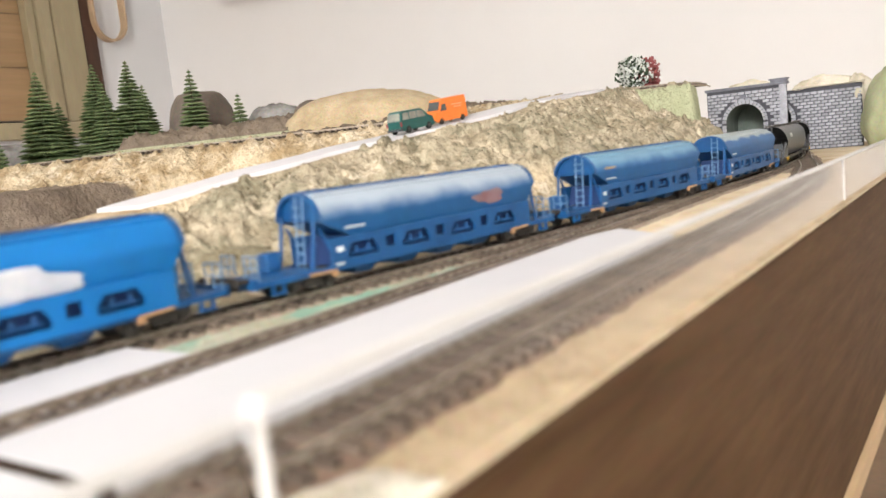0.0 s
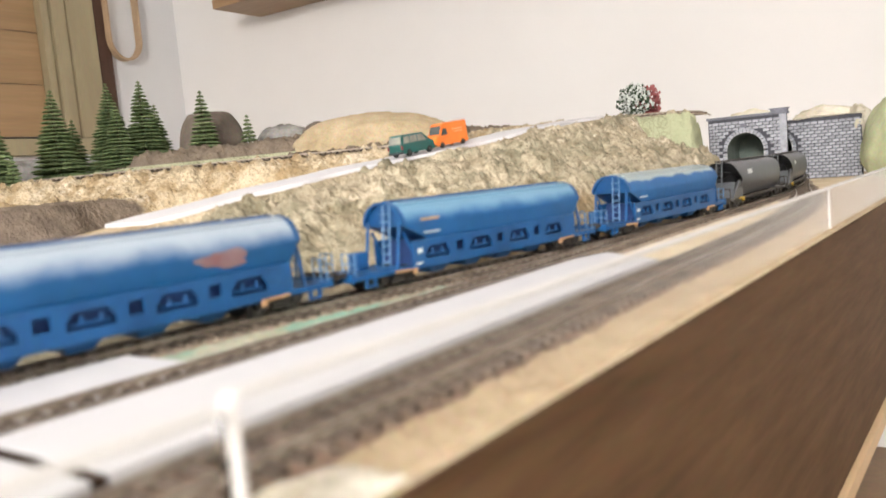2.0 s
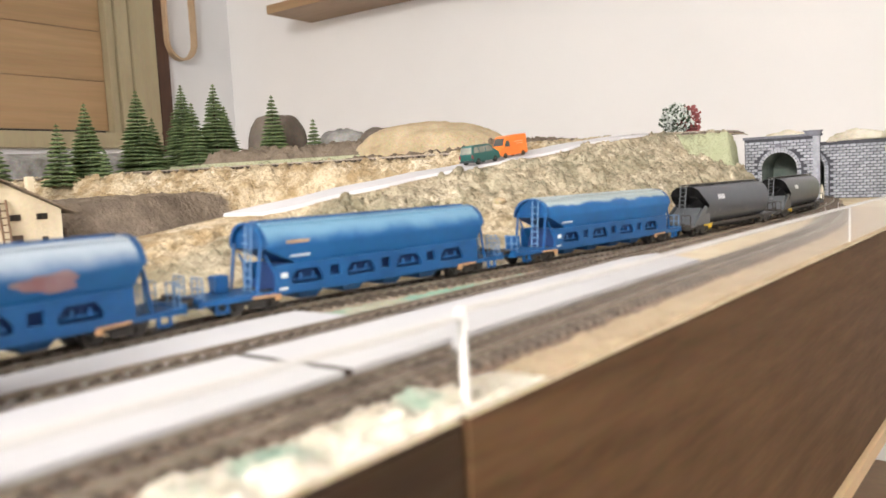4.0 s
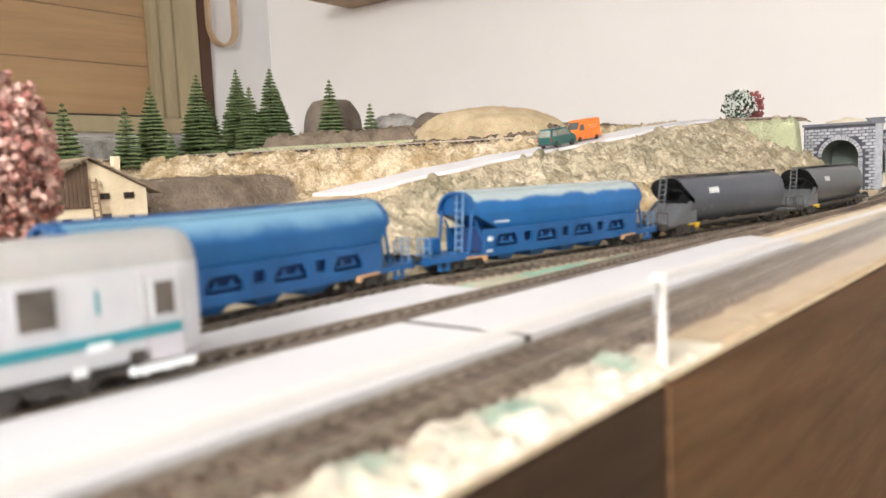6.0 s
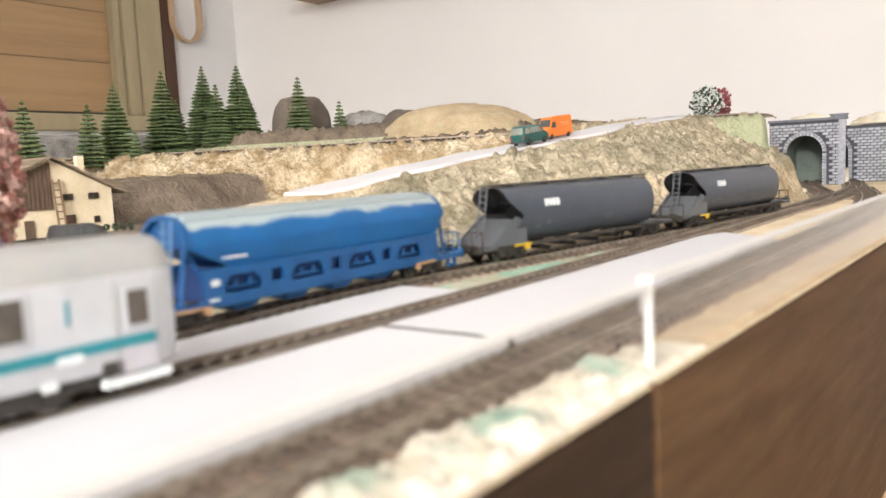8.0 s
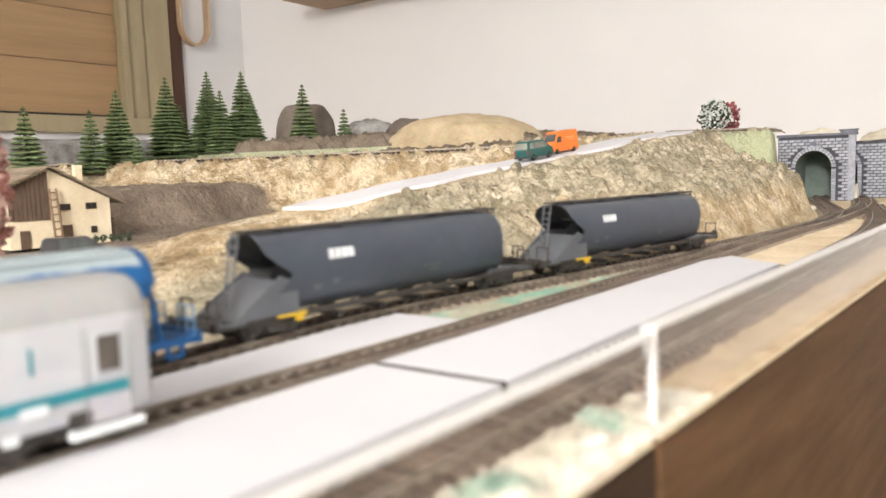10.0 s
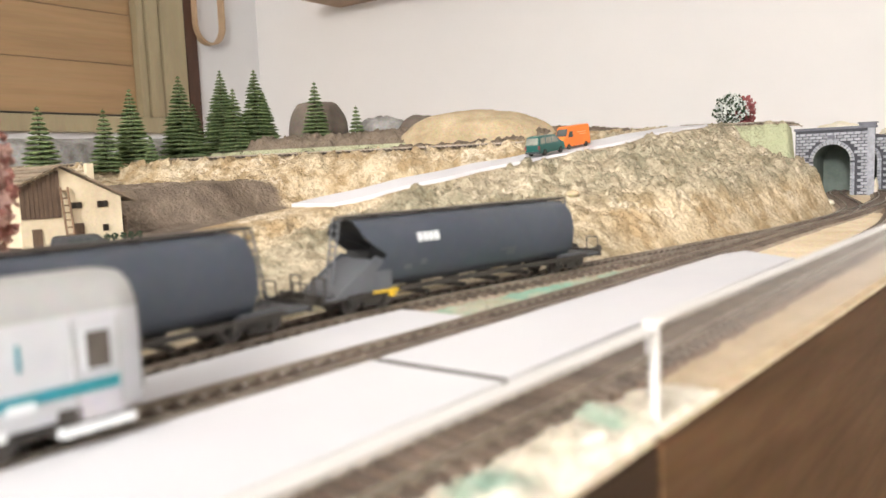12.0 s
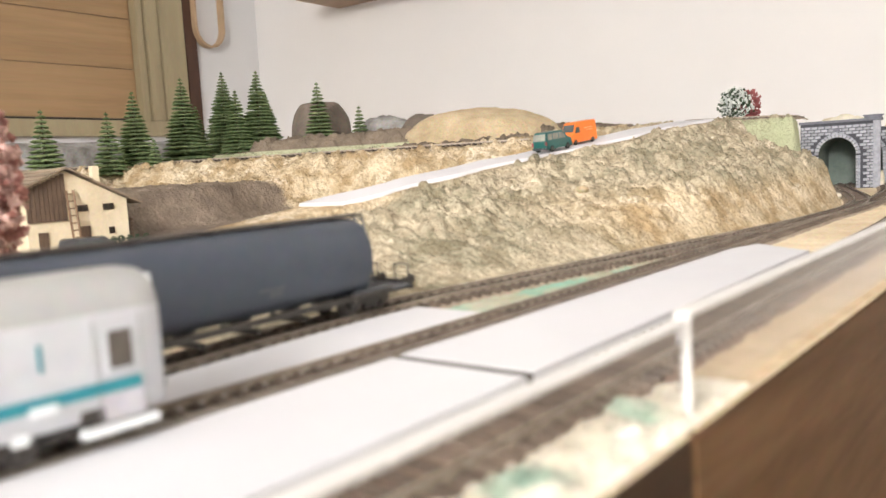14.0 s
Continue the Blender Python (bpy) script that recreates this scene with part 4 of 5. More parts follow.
def coach():
    th = empty("passenger_coach", "pale grey passenger coach with a teal stripe", "coach")
    prof = COACH_HALF + [(-x, z) for x, z in reversed(COACH_HALF)]
    L = 0.285

    def ring(y, k, P):
        return [(x * k, y, z if z < 0.03 else 0.03 + (z - 0.03) * (0.55 + 0.45 * k)) for x, z in P]

    spans = [(-L, 0.86), (-L + 0.004, 0.97), (-L + 0.009, 1.0), (-0.0075, 1.0), (-0.003, 0.97), (0.0, 0.88)]
    for name, P, m in (("body", COACH_HALF[:5], M_COACH), ("body", [(-x, z) for x, z in COACH_HALF[:5]], M_COACH), ("roof", COACH_HALF[4:] + [(-x, z) for x, z in reversed(COACH_HALF[4:])], M_COACHROOF)):
        bm = bmesh.new()
        loft(bm, [ring(y, k, P) for y, k in spans], closed=False)
        part(name, bm, m, th, "", True)
    for y, k in ((-L, 0.86), (0.0, 0.88)):
        bm = bmesh.new()
        bm.faces.new([bm.verts.new(p) for p in ring(y, k, prof)])
        part("end_wall", bm, M_COACH, th)
        s = 1 if y == 0 else -1
        bm = bmesh.new()
        box(bm, -0.0075, 0.0075, min(y, y + s * 0.0045), max(y, y + s * 0.0045), 0.0090, 0.0375)
        bevel(bm, 0.001, 1)
        part("gangway_bellows", bm, M_BOGIE, th)
    for s, x in ((1, 0.0163), (-1, -0.0168)):
        strip_on(th, "stripe", M_TEAL, x, -L + 0.008, -0.0078, 0.0150, 0.0181, "teal stripe", 0.0005)
        for y in (-0.0130, -0.279):
            strip_on(th, "door", M_DOORGREY, x, y - 0.0065, y + 0.0055, 0.0075, 0.0148, "lilac-grey lower door panel", 0.0004)
            bm = bmesh.new()
            for yy in (y - 0.0068, y + 0.0058):
                box(bm, x, x + 0.0005, yy, yy + 0.0004, 0.0085, 0.0345)
            part("door_seam", bm, M_COACHROOF, th)
        windows = [(-0.0130, 0.0062, 0.0212, 0.0312)] + [(-0.0495 - i * 0.0243, 0.0098, 0.0225, 0.0335) for i in range(9)]
        for y, w, z0, z1 in windows:
            bm = bmesh.new()
            box(bm, x - 0.0001, x + 0.0006, y - w / 2 - 0.0008, y + w / 2 + 0.0008, z0 - 0.0008, z1 + 0.0008)
            wf = part("window", bm, M_COACH, th)
            bm = bmesh.new()
            box(bm, x + (0.0004 if s > 0 else -0.0003), x + (0.0008 if s > 0 else 0.0002), y - w / 2, y + w / 2, z0, z1)
            part("pane", bm, M_GLASS, wf, "dark window glass")
        strip_on(th, "print", M_TEAL, x, -0.0335, -0.0325, 0.0240, 0.0310, "thin pale teal printed line", 0.0002)
        for y0, y1, z0, z1 in ((-0.037, -0.030, 0.0135, 0.0160), (-0.0415, -0.0375, 0.0075, 0.0100)):
            strip_on(th, "print", M_MARK, x, y0, y1, z0, z1, "white printed field", 0.0007)
        bm = bmesh.new()
        box(bm, x - 0.002, x + 0.001, -0.0245, -0.004, 0.0042, 0.0066)
        part("step", bm, M_MARK, th, "white step board")
        bm = bmesh.new()
        box(bm, x - 0.001, x + 0.0004, -0.0245, -0.0185, 0.0078, 0.0115)
        part("vent_grille", bm, M_BOGIE, th)
    bm = bmesh.new()
    box(bm, -0.013, 0.013, -L + 0.02, -0.02, 0.0050, 0.0088)
    part("underframe", bm, M_BOGIE, th)
    for y in (-0.048, -L + 0.048):
        bogie(th, y)
    buffers(th, -0.0050, M_BOGIE)
    buffers(th, -L - 0.0005, M_BOGIE)
    s0 = seek(WAY_B, 0.0) - 0.0138
    a, b = WAY_B.at(s0), WAY_B.at(s0 - 0.28)
    th.matrix_basis = lie(a, (a - b).normalized(), 0.007)
    return th


coach()

# ---- grit, scatter and patches on the board ----
M_GRIT = mat("cream_glued_grit", (0.80, 0.755, 0.65), 0.95, (0.62, 0.56, 0.45), 130, bump=0.9, bscale=500, fine=0.3)


def green_patches(m, lo, hi, scale, green):
    """Patches of glued foam scatter in a ground material."""
    nt = m.node_tree
    b = nt.nodes["Principled BSDF"]
    link = [l for l in nt.links if l.to_socket == b.inputs["Base Color"]][0]
    old = link.from_socket
    tc = nt.nodes.new("ShaderNodeTexCoord")
    f = node_step(nt, node_noise(nt, tc.outputs["Object"], scale, 4), lo, hi)
    g = node_mix(nt, node_noise(nt, tc.outputs["Object"], 180, 3), green, tuple(min(1, c * 1.9) for c in green))
    nt.links.new(node_mix(nt, node_math(nt, "MULTIPLY", f, 0.6), old, g), b.inputs["Base Color"])


green_patches(M_GRIT, 0.60, 0.70, 26, (0.12, 0.28, 0.21))


def scatter_spot(m, c, r, green):
    """One spot of foam scatter round a place on the board."""
    nt = m.node_tree
    b = nt.nodes["Principled BSDF"]
    old = [l for l in nt.links if l.to_socket == b.inputs["Base Color"]][0].from_socket
    tc = nt.nodes.new("ShaderNodeTexCoord")
    d = nt.nodes.new("ShaderNodeVectorMath")
    d.operation = "DISTANCE"
    nt.links.new(tc.outputs["Object"], d.inputs[0])
    d.inputs[1].default_value = c
    v = node_math(nt, "ADD", d.outputs["Value"], node_math(nt, "MULTIPLY", node_noise(nt, tc.outputs["Object"], 60, 4), r * 1.2))
    nt.links.new(node_mix(nt, node_math(nt, "MULTIPLY", node_step(nt, v, r * 1.5, r * 0.7), 0.75), old, green), b.inputs["Base Color"])


scatter_spot(M_GRIT, (-0.091, 0.009, 0.003), 0.016, (0.20, 0.40, 0.32))
scatter_spot(M_GRIT, (-0.102, -0.042, 0.003), 0.016, (0.25, 0.45, 0.36))
scatter_spot(M_GRIT, (-0.101, 0.112, 0.003), 0.009, (0.25, 0.42, 0.34))
M_TANGRIT = mat("tan_glued_sand", (0.58, 0.455, 0.30), 0.95, (0.46, 0.35, 0.225), 50, bump=0.9, bscale=500, fine=0.3)
scatter_spot(M_TANGRIT, (-0.102, 0.122, 0.003), 0.010, (0.25, 0.42, 0.34))
M_MEADOW = mat("pale_green_scatter", (0.50, 0.50, 0.38), 0.95, (0.34, 0.33, 0.24), 40, bump=0.9, bscale=500, fine=0.3)
green_patches(M_MEADOW, 0.47, 0.58, 24, (0.11, 0.31, 0.24))


def rough_strip(name, m, left, right, y0, y1, height, label, nx=22, step=0.0022):
    bm = bmesh.new()
    rows = []
    n = int((y1 - y0) / step)
    for j in range(n + 1):
        y = y0 + (y1 - y0) * j / n
        a, b = left(y), right(y)
        row = []
        for i in range(nx + 1):
            u = i / nx
            x = a + (b - a) * u
            p = Vector((x, y, 0))
            edge = sm(u / 0.22) * sm((1 - u) / 0.10)
            h = height(y) * edge * (0.6 + 0.55 * noise.noise(p * 75) + 0.55 * noise.noise(p * 210) + 0.35 * noise.noise(p * 480))
            row.append((x + 0.002 * noise.noise(p * 120 + Vector((3, 0, 0))) * edge, y, max(0.0007, h + 0.0008)))
        rows.append(row)
    loft(bm, rows, closed=False)
    return tagged(part(name, bm, m, None, "", True), label, "ground cover", kind="stuff")


def edge_x(y):
    return EDGE0.x + (EDGE1.x - EDGE0.x) * (y - EDGE0.y) / (EDGE1.y - EDGE0.y)


rough_strip("grit", M_GRIT, lambda y: xb(WAY_C, y) + 0.0135 - 0.004 * sm((0.11 - y) / 0.05) + 0.003 * noise.noise(Vector((0, y * 45, 0))), lambda y: edge_x(y) - 0.0012, -0.5, 0.115, lambda y: 0.0014 + 0.0040 * sm((0.11 - y) / 0.05), "cream grit with green scatter beside the track")
rough_strip("sand_strip", M_TANGRIT, lambda y: xb(WAY_C, y) + 0.0125 + 0.003 * noise.noise(Vector((0, y * 45, 0))), lambda y: edge_x(y) - 0.0012, 0.115, 1.15, lambda y: 0.0016, "tan glued sand beside the track")
rough_strip("scatter", M_MEADOW, lambda y: xb(WAY_A, y) + 0.0165, lambda y: xb(WAY_B, y) - 0.0150, 0.165, 0.47, lambda y: 0.0028, "pale green foam scatter between two tracks", 14)
rough_strip("gravel", M_BOARD, lambda y: xb(WAY_B, y) + 0.017 if y < 0.7 else xb(WAY_A, y) + 0.017, lambda y: xb(WAY_C, y) - 0.017, 0.455, 0.92, lambda y: 0.0022, "tan grit between the far tracks", 12)


# ---- plaster lumps, boulders and the sand mound ----
def lump(name, m, c, r, label, category, seed, rough=0.12, sub=4, group="", flat=0.0, rz=0.0):
    bm = bmesh.new()
    bmesh.ops.create_icosphere(bm, subdivisions=sub, radius=1.0)
    for v in bm.verts:
        p = v.co.copy()
        k = 1 + rough * noise.fractal(p * 1.6 + Vector((seed, seed * 2, 0)), 0.9, 2.2, 5)
        q = p * k
        if flat:
            q.z = max(-0.5, min(flat, q.z)) / flat if q.z > 0 else q.z
        v.co = Vector((q.x * r[0], q.y * r[1], q.z * r[2]))
    return tagged(part(name, bm, m, None, "", True, pose(*c, 0, 0, rz)), label, category, group)


M_BOULDER = mat("dark_grey_plaster_rock", (0.165, 0.135, 0.11), 0.95, (0.115, 0.093, 0.075), 30, bump=0.8, bscale=200, fine=0.25)
M_PALEROCK = mat("grey_white_plaster_rock", (0.34, 0.335, 0.325), 0.95, (0.12, 0.11, 0.10), 22, bump=0.8, bscale=200, fine=0.25)
M_MOUND = mat("sand_coated_mound", (0.49, 0.395, 0.26), 0.95, (0.37, 0.29, 0.175), 28, bump=0.9, bscale=300, fine=0.3)
M_PLASTER = mat("raw_white_plaster", (0.72, 0.68, 0.58), 0.95, (0.52, 0.47, 0.34), 24, bump=0.7, bscale=200, fine=0.2)
M_GREENROCK = mat("pale_green_painted_plaster", (0.47, 0.49, 0.32), 0.95, (0.41, 0.44, 0.27), 18, bump=0.4, bscale=180, fine=0.2)
lump("boulder", M_BOULDER, (-1.113, 0.963, 0.150), (0.061, 0.058, 0.066), "dark grey rounded plaster boulder behind the firs", "boulder", 1, 0.05, flat=0.75)
lump("boulder", M_PALEROCK, (-1.075, 1.120, 0.150), (0.062, 0.056, 0.045), "low grey and white plaster boulder", "boulder", 4, 0.16)
lump("boulder", M_BOULDER, (-0.963, 1.110, 0.143), (0.056, 0.050, 0.043), "low dark plaster boulder beside the sand mound", "boulder", 6, 0.14)
lump("sand_mound", M_MOUND, (-0.733, 0.975, 0.113), (0.141, 0.091, 0.062), "rounded ochre mound coated with sand", "mound", 9, 0.10, 5, rz=34)
lump("rubble_stone", M_PLASTER, (-0.205, 1.10, 0.004), (0.008, 0.007, 0.005), "small white plaster stone beside the track", "stone", 3, 0.2, 3)
lump("rock", M_MOUND, (-0.310, 0.490, land_z(-0.310, 0.490) + 0.001), (0.006, 0.006, 0.0035), "small brown rock set in the slope", "rock", 12, 0.25, 3)
lump("rock", M_PLASTER, (-0.285, 0.79, land_z(-0.285, 0.79) + 0.001), (0.005, 0.007, 0.004), "small white plaster rock set in the slope", "rock", 14, 0.3, 3)
# back shelf of land below the window
bm = bmesh.new()
rows = []
for j in range(40):
    y = -0.1 + 1.1 * j / 39
    w = 0.012 * noise.noise(Vector((0, y * 9, 2)))
    rows.append([(-1.62, y, 0.0), (-1.62, y, 0.150), (-1.60 + w, y, 0.166 + w), (-1.50 + w, y, 0.165 + w * 0.6), (-1.47 + w, y, 0.148), (-1.48 + w, y, 0.06), (-1.48, y, 0.0)])
loft(bm, rows, closed=False)
tagged(part("rear_bank", bm, M_PALEROCK, None, "", True), "grey plaster bank with a pale crust below the window", "bank", kind="structure")

# ---- the tunnel portal ----
M_STONE = vary(mat("blue_grey_printed_stone", (0.44, 0.455, 0.51), 0.85, (0.32, 0.33, 0.375), 160, bump=0.5, bscale=700, fine=0.25), 0.22)
M_JOINT = mat("dark_mortar_joint", (0.085, 0.088, 0.105), 0.9, None, 120)
M_COPING = mat("blue_grey_coping_stone", (0.21, 0.22, 0.26), 0.8, (0.15, 0.155, 0.185), 90, bump=0.4)
M_LINING = mat("grey_green_tunnel_lining", (0.20, 0.24, 0.215), 0.85, (0.14, 0.175, 0.155), 40)


def arch_points(cx, half, spring, top, n=16):
    return [(cx + half * math.cos(math.pi * i / n), spring + (top - spring) * math.sin(math.pi * i / n)) for i in range(n + 1)]


def stone_wall(name, label, at, x0, x1, top, cx, half, spring, apex, depth, bw=0.0112, bh=0.0056, only=None):
    """A wall of stones round a tunnel arch, with its lining: local x along the wall, -y outwards."""
    th = tagged(new(name), label, "tunnel portal")
    th.matrix_basis = at
    pts = arch_points(cx, half, spring, apex)
    bm = bmesh.new()
    for f, y in ((1, 0.0), (-1, 0.012)):
        for P in ([(x1, 0.0)] + [(cx + half, 0.0)] + pts[:9] + [(cx, top), (x1, top)], [(cx, top)] + pts[8:] + [(cx - half, 0.0), (x0, 0.0), (x0, top)]):
            bm.faces.new([bm.verts.new((x, y, z)) for x, z in (P if f > 0 else P[::-1])])
    for a, c in (((x0, 0.0), (x0, top)), ((x1, 0.0), (x1, top)), ((x0, top), (x1, top))):
        bm.faces.new([bm.verts.new(p) for p in ((a[0], 0, a[1]), (c[0], 0, c[1]), (c[0], 0.012, c[1]), (a[0], 0.012, a[1]))])
    part("backing_wall", bm, M_JOINT, th)
    bm = bmesh.new()
    line = [(cx + half, 0.0)] + pts + [(cx - half, 0.0)]
    loft(bm, [[(x, y, z) for x, z in line] for y in (-0.0005, 0.05, 0.11, depth)], closed=False)
    bm.faces.new([bm.verts.new((x, depth, z)) for x, z in line])
    part("tunnel_lining", bm, M_LINING, th, "dark grey-green inner lining")
    # stones
    cache = {}
    rows = int((top - 0.002) / bh)
    for r in range(rows):
        z0 = 0.001 + r * bh
        x = x0 + 0.0006 - (bw / 2 if r % 2 else 0)
        while x < x1:
            a, c = max(x, x0 + 0.0004), min(x + bw, x1 - 0.0004)
            x += bw
            if c - a < 0.003:
                continue
            mid, zc = (a + c) / 2, z0 + bh / 2
            hit = False
            for xx in (a, mid, c):
                u = abs(xx - cx) / (half + 0.0075)
                if u < 1 and zc < spring + (apex + 0.0075 - spring) * math.sqrt(1 - u * u):
                    hit = True
            if hit:
                continue
            key = round((c - a) * 2000)
            if key not in cache:
                w = (c - a) - 0.0011
                h = bh - 0.0010
                b2 = bmesh.new()
                loft(b2, [[(-w / 2, 0, -h / 2), (w / 2, 0, -h / 2), (w / 2, 0, h / 2), (-w / 2, 0, h / 2)], [(-w / 2 + 0.0004, -0.0014, -h / 2 + 0.0004), (w / 2 - 0.0004, -0.0014, -h / 2 + 0.0004), (w / 2 - 0.0004, -0.0014, h / 2 - 0.0004), (-w / 2 + 0.0004, -0.0014, h / 2 - 0.0004)]])
                cache[key] = mesh_of("stone", b2, M_STONE)
            ob = new("stone", cache[key])
            ob.parent = th
            ob.matrix_basis = pose(mid, random.uniform(-0.0002, 0.0003), zc)
    # arch stones
    n = 17
    b2 = bmesh.new()
    w = math.pi * half / n * 0.9
    loft(b2, [[(-w / 2, 0, 0.0), (w / 2, 0, 0.0), (w * 0.58, 0, 0.0072), (-w * 0.58, 0, 0.0072)], [(-w / 2 + 0.0004, -0.0020, 0.0003), (w / 2 - 0.0004, -0.0020, 0.0003), (w * 0.55, -0.0020, 0.0068), (-w * 0.55, -0.0020, 0.0068)]])
    arch_mesh = mesh_of("arch_stone", b2, M_STONE)
    for i in range(n):
        a = math.pi * (i + 0.5) / n
        ob = new("arch_stone", arch_mesh)
        ob.parent = th
        ob.matrix_basis = pose(cx + half * math.cos(a), 0, spring + (apex - spring) * math.sin(a), 0, math.degrees(math.pi / 2 - a), 0)
    k = 0
    while 0.003 + k * 0.0058 < spring:
        for sx in (-1, 1):
            ob = new("arch_stone", arch_mesh)
            ob.parent = th
            ob.matrix_basis = pose(cx + sx * half, 0, 0.003 + k * 0.0058, 0, sx * 90, 0)
        k += 1
    return th


portal = stone_wall("tunnel_portal", "blue-grey stone tunnel portal with an arch and coping", pose(0.010, 1.395, 0), -0.3225, -0.1945, 0.1175, -0.262, 0.0300, 0.061, 0.0915, 0.095)
bm = bmesh.new()
box(bm, -0.325, -0.1915, -0.004, 0.016, 0.1176, 0.1222)
bevel(bm, 0.0008, 1)
part("coping", bm, M_COPING, portal)
bm = bmesh.new()
box(bm, -0.268, -0.257, -0.0032, 0.0, 0.1015, 0.1075)
bevel(bm, 0.0005, 1)
part("keystone", bm, M_COPING, portal)
bm = bmesh.new()
box(bm, -0.2045, -0.1935, -0.0034, 0.0, 0.0, 0.1174)
for k in range(13):
    box(bm, -0.2048, -0.1932, -0.0042, -0.0034, 0.001 + k * 0.009, 0.0092 + k * 0.009)
part("corner_pier", bm, M_STONE, portal)
bm = bmesh.new()
box(bm, -0.2190, -0.1930, 0.0, 0.016, 0.1223, 0.1258)
box(bm, -0.2210, -0.1910, -0.002, 0.018, 0.1259, 0.1280)
part("pier_cap", bm, M_COPING, portal)
wing = stone_wall("tunnel_portal", "blue-grey stone wing wall with a second arch set back", pose(0.010, 1.495, 0), -0.266, -0.090, 0.108, -0.232, 0.0300, 0.058, 0.088, 0.14)
bm = bmesh.new()
loft(bm, [[(x, y, z + 0.004 * noise.noise(Vector((x * 40, y * 40, 1)))) for x, y, z in ((-0.20 + i * 0.0115, -0.004, 0.1085), (-0.20 + i * 0.0115, 0.020, 0.112), (-0.20 + i * 0.0115, 0.030, 0.104))] for i in range(11)], closed=False)
part("plaster_coping", bm, M_PLASTER, wing, "rough white plaster along the top")
lump("plaster_lump", M_PLASTER, (-0.252, 1.455, 0.118), (0.036, 0.022, 0.014), "pale plaster lump on top of the portal", "plaster lump", 21, 0.25, 4, "plaster lumps on the tunnel")
lump("plaster_lump", M_PLASTER, (-0.145, 1.56, 0.108), (0.050, 0.035, 0.022), "rough white plaster lump above the wing wall", "plaster lump", 25, 0.25, 4, "plaster lumps on the tunnel")
lump("plaster_lump", M_PLASTER, (-0.085, 1.545, 0.085), (0.022, 0.05, 0.042), "rough white plaster lump at the end of the wall", "plaster lump", 27, 0.25, 4, "plaster lumps on the tunnel")
lump("plaster_lump", M_PLASTER, (-0.182, 1.402, 0.002), (0.004, 0.010, 0.028), "white plaster smear at the portal's corner", "plaster lump", 28, 0.25, 3, "plaster lumps on the tunnel")
lump("green_bluff", M_GREENROCK, (-0.005, 1.47, 0.045), (0.072, 0.085, 0.085), "pale green painted plaster bluff beside the wall", "bluff", 31, 0.12, 5, flat=0.85)

# ---- firs ----
M_NEEDLE = mat("green_fir_needles", (0.20, 0.25, 0.105), 0.9, (0.055, 0.10, 0.038), 150, bump=0.4, fine=0.3)
M_BARK = mat("brown_bark", (0.10, 0.065, 0.04), 0.9, None, 120)


def fir(x, y, h, seed, z=None, wide=0.30, label="dark green model fir with layered branches"):
    rng = random.Random(seed)
    z = land_z(x, y) - 0.002 if z is None else z
    th = empty("fir_tree", label, "tree", "firs on the layout", pose(x, y, z))
    bm = bmesh.new()
    rod(bm, (0, 0, 0), (0, 0, h * 0.97), h * 0.020, 7, h * 0.004)
    part("trunk", bm, M_BARK, th)
    verts, faces = [], []
    tiers = max(8, int(h / 0.0066))
    for i in range(tiers):
        u = (i + 0.25) / tiers
        base = h * (0.04 + 0.94 * u)
        r = h * wide * (1 - u) ** 0.88 * (0.93 + 0.14 * rng.random()) + 0.0016
        n = max(10, int(62 * (1 - u) + 12))
        lean, turn = 0.05 * r * rng.uniform(-1, 1), rng.uniform(0, 6.28)
        for k in range(n):
            a = 2 * math.pi * (k + rng.random() * 0.8) / n
            zc = base + lean * math.cos(a - turn) + rng.uniform(-0.0007, 0.0007)
            rr = r * (0.72 + 0.36 * rng.random() ** 0.6)
            tip = -0.10 * rr + rng.uniform(-0.0010, 0.0004)
            ca, sa = math.cos(a), math.sin(a)
            wd = 0.0013 + 0.075 * rr
            th_ = 0.0011 + 0.02 * rr
            q = 0.70 * rr
            b = len(verts)
            verts += [(0, 0, zc + 0.0022), (ca * q - sa * wd, sa * q + ca * wd, zc + tip * 0.6), (ca * rr, sa * rr, zc + tip), (ca * q + sa * wd, sa * q - ca * wd, zc + tip * 0.6), (ca * q, sa * q, zc + tip * 0.5 + th_), (ca * q * 0.8, sa * q * 0.8, zc + tip - th_)]
            faces += [(b, b + 1, b + 4), (b + 1, b + 2, b + 4), (b + 2, b + 3, b + 4), (b + 3, b, b + 4), (b, b + 5, b + 1), (b + 1, b + 5, b + 2), (b + 2, b + 5, b + 3), (b + 3, b + 5, b)]
    me = bpy.data.meshes.new("crown")
    me.from_pydata(verts, [], faces)
    me.materials.append(M_NEEDLE)
    cr = new("crown", me)
    cr.parent = th
    return th


for i, (x, y, top, wide) in enumerate(((-1.070, 0.388, 0.188, 0.22), (-1.150, 0.529, 0.195, 0.24), (-1.180, 0.595, 0.234, 0.22), (-1.12, 0.59, 0.150, 0.28), (-1.240, 0.733, 0.272, 0.19), (-1.28, 0.79, 0.225, 0.2), (-1.361, 0.921, 0.310, 0.18), (-1.22, 0.84, 0.252, 0.22), (-1.216, 0.892, 0.293, 0.17), (-1.285, 0.972, 0.259, 0.2), (-1.033, 0.879, 0.249, 0.20), (-0.974, 0.925, 0.201, 0.24))):
    g = land_z(x, y)
    fir(x, y, top - g + 0.002, 40 + i, None, 0.285)


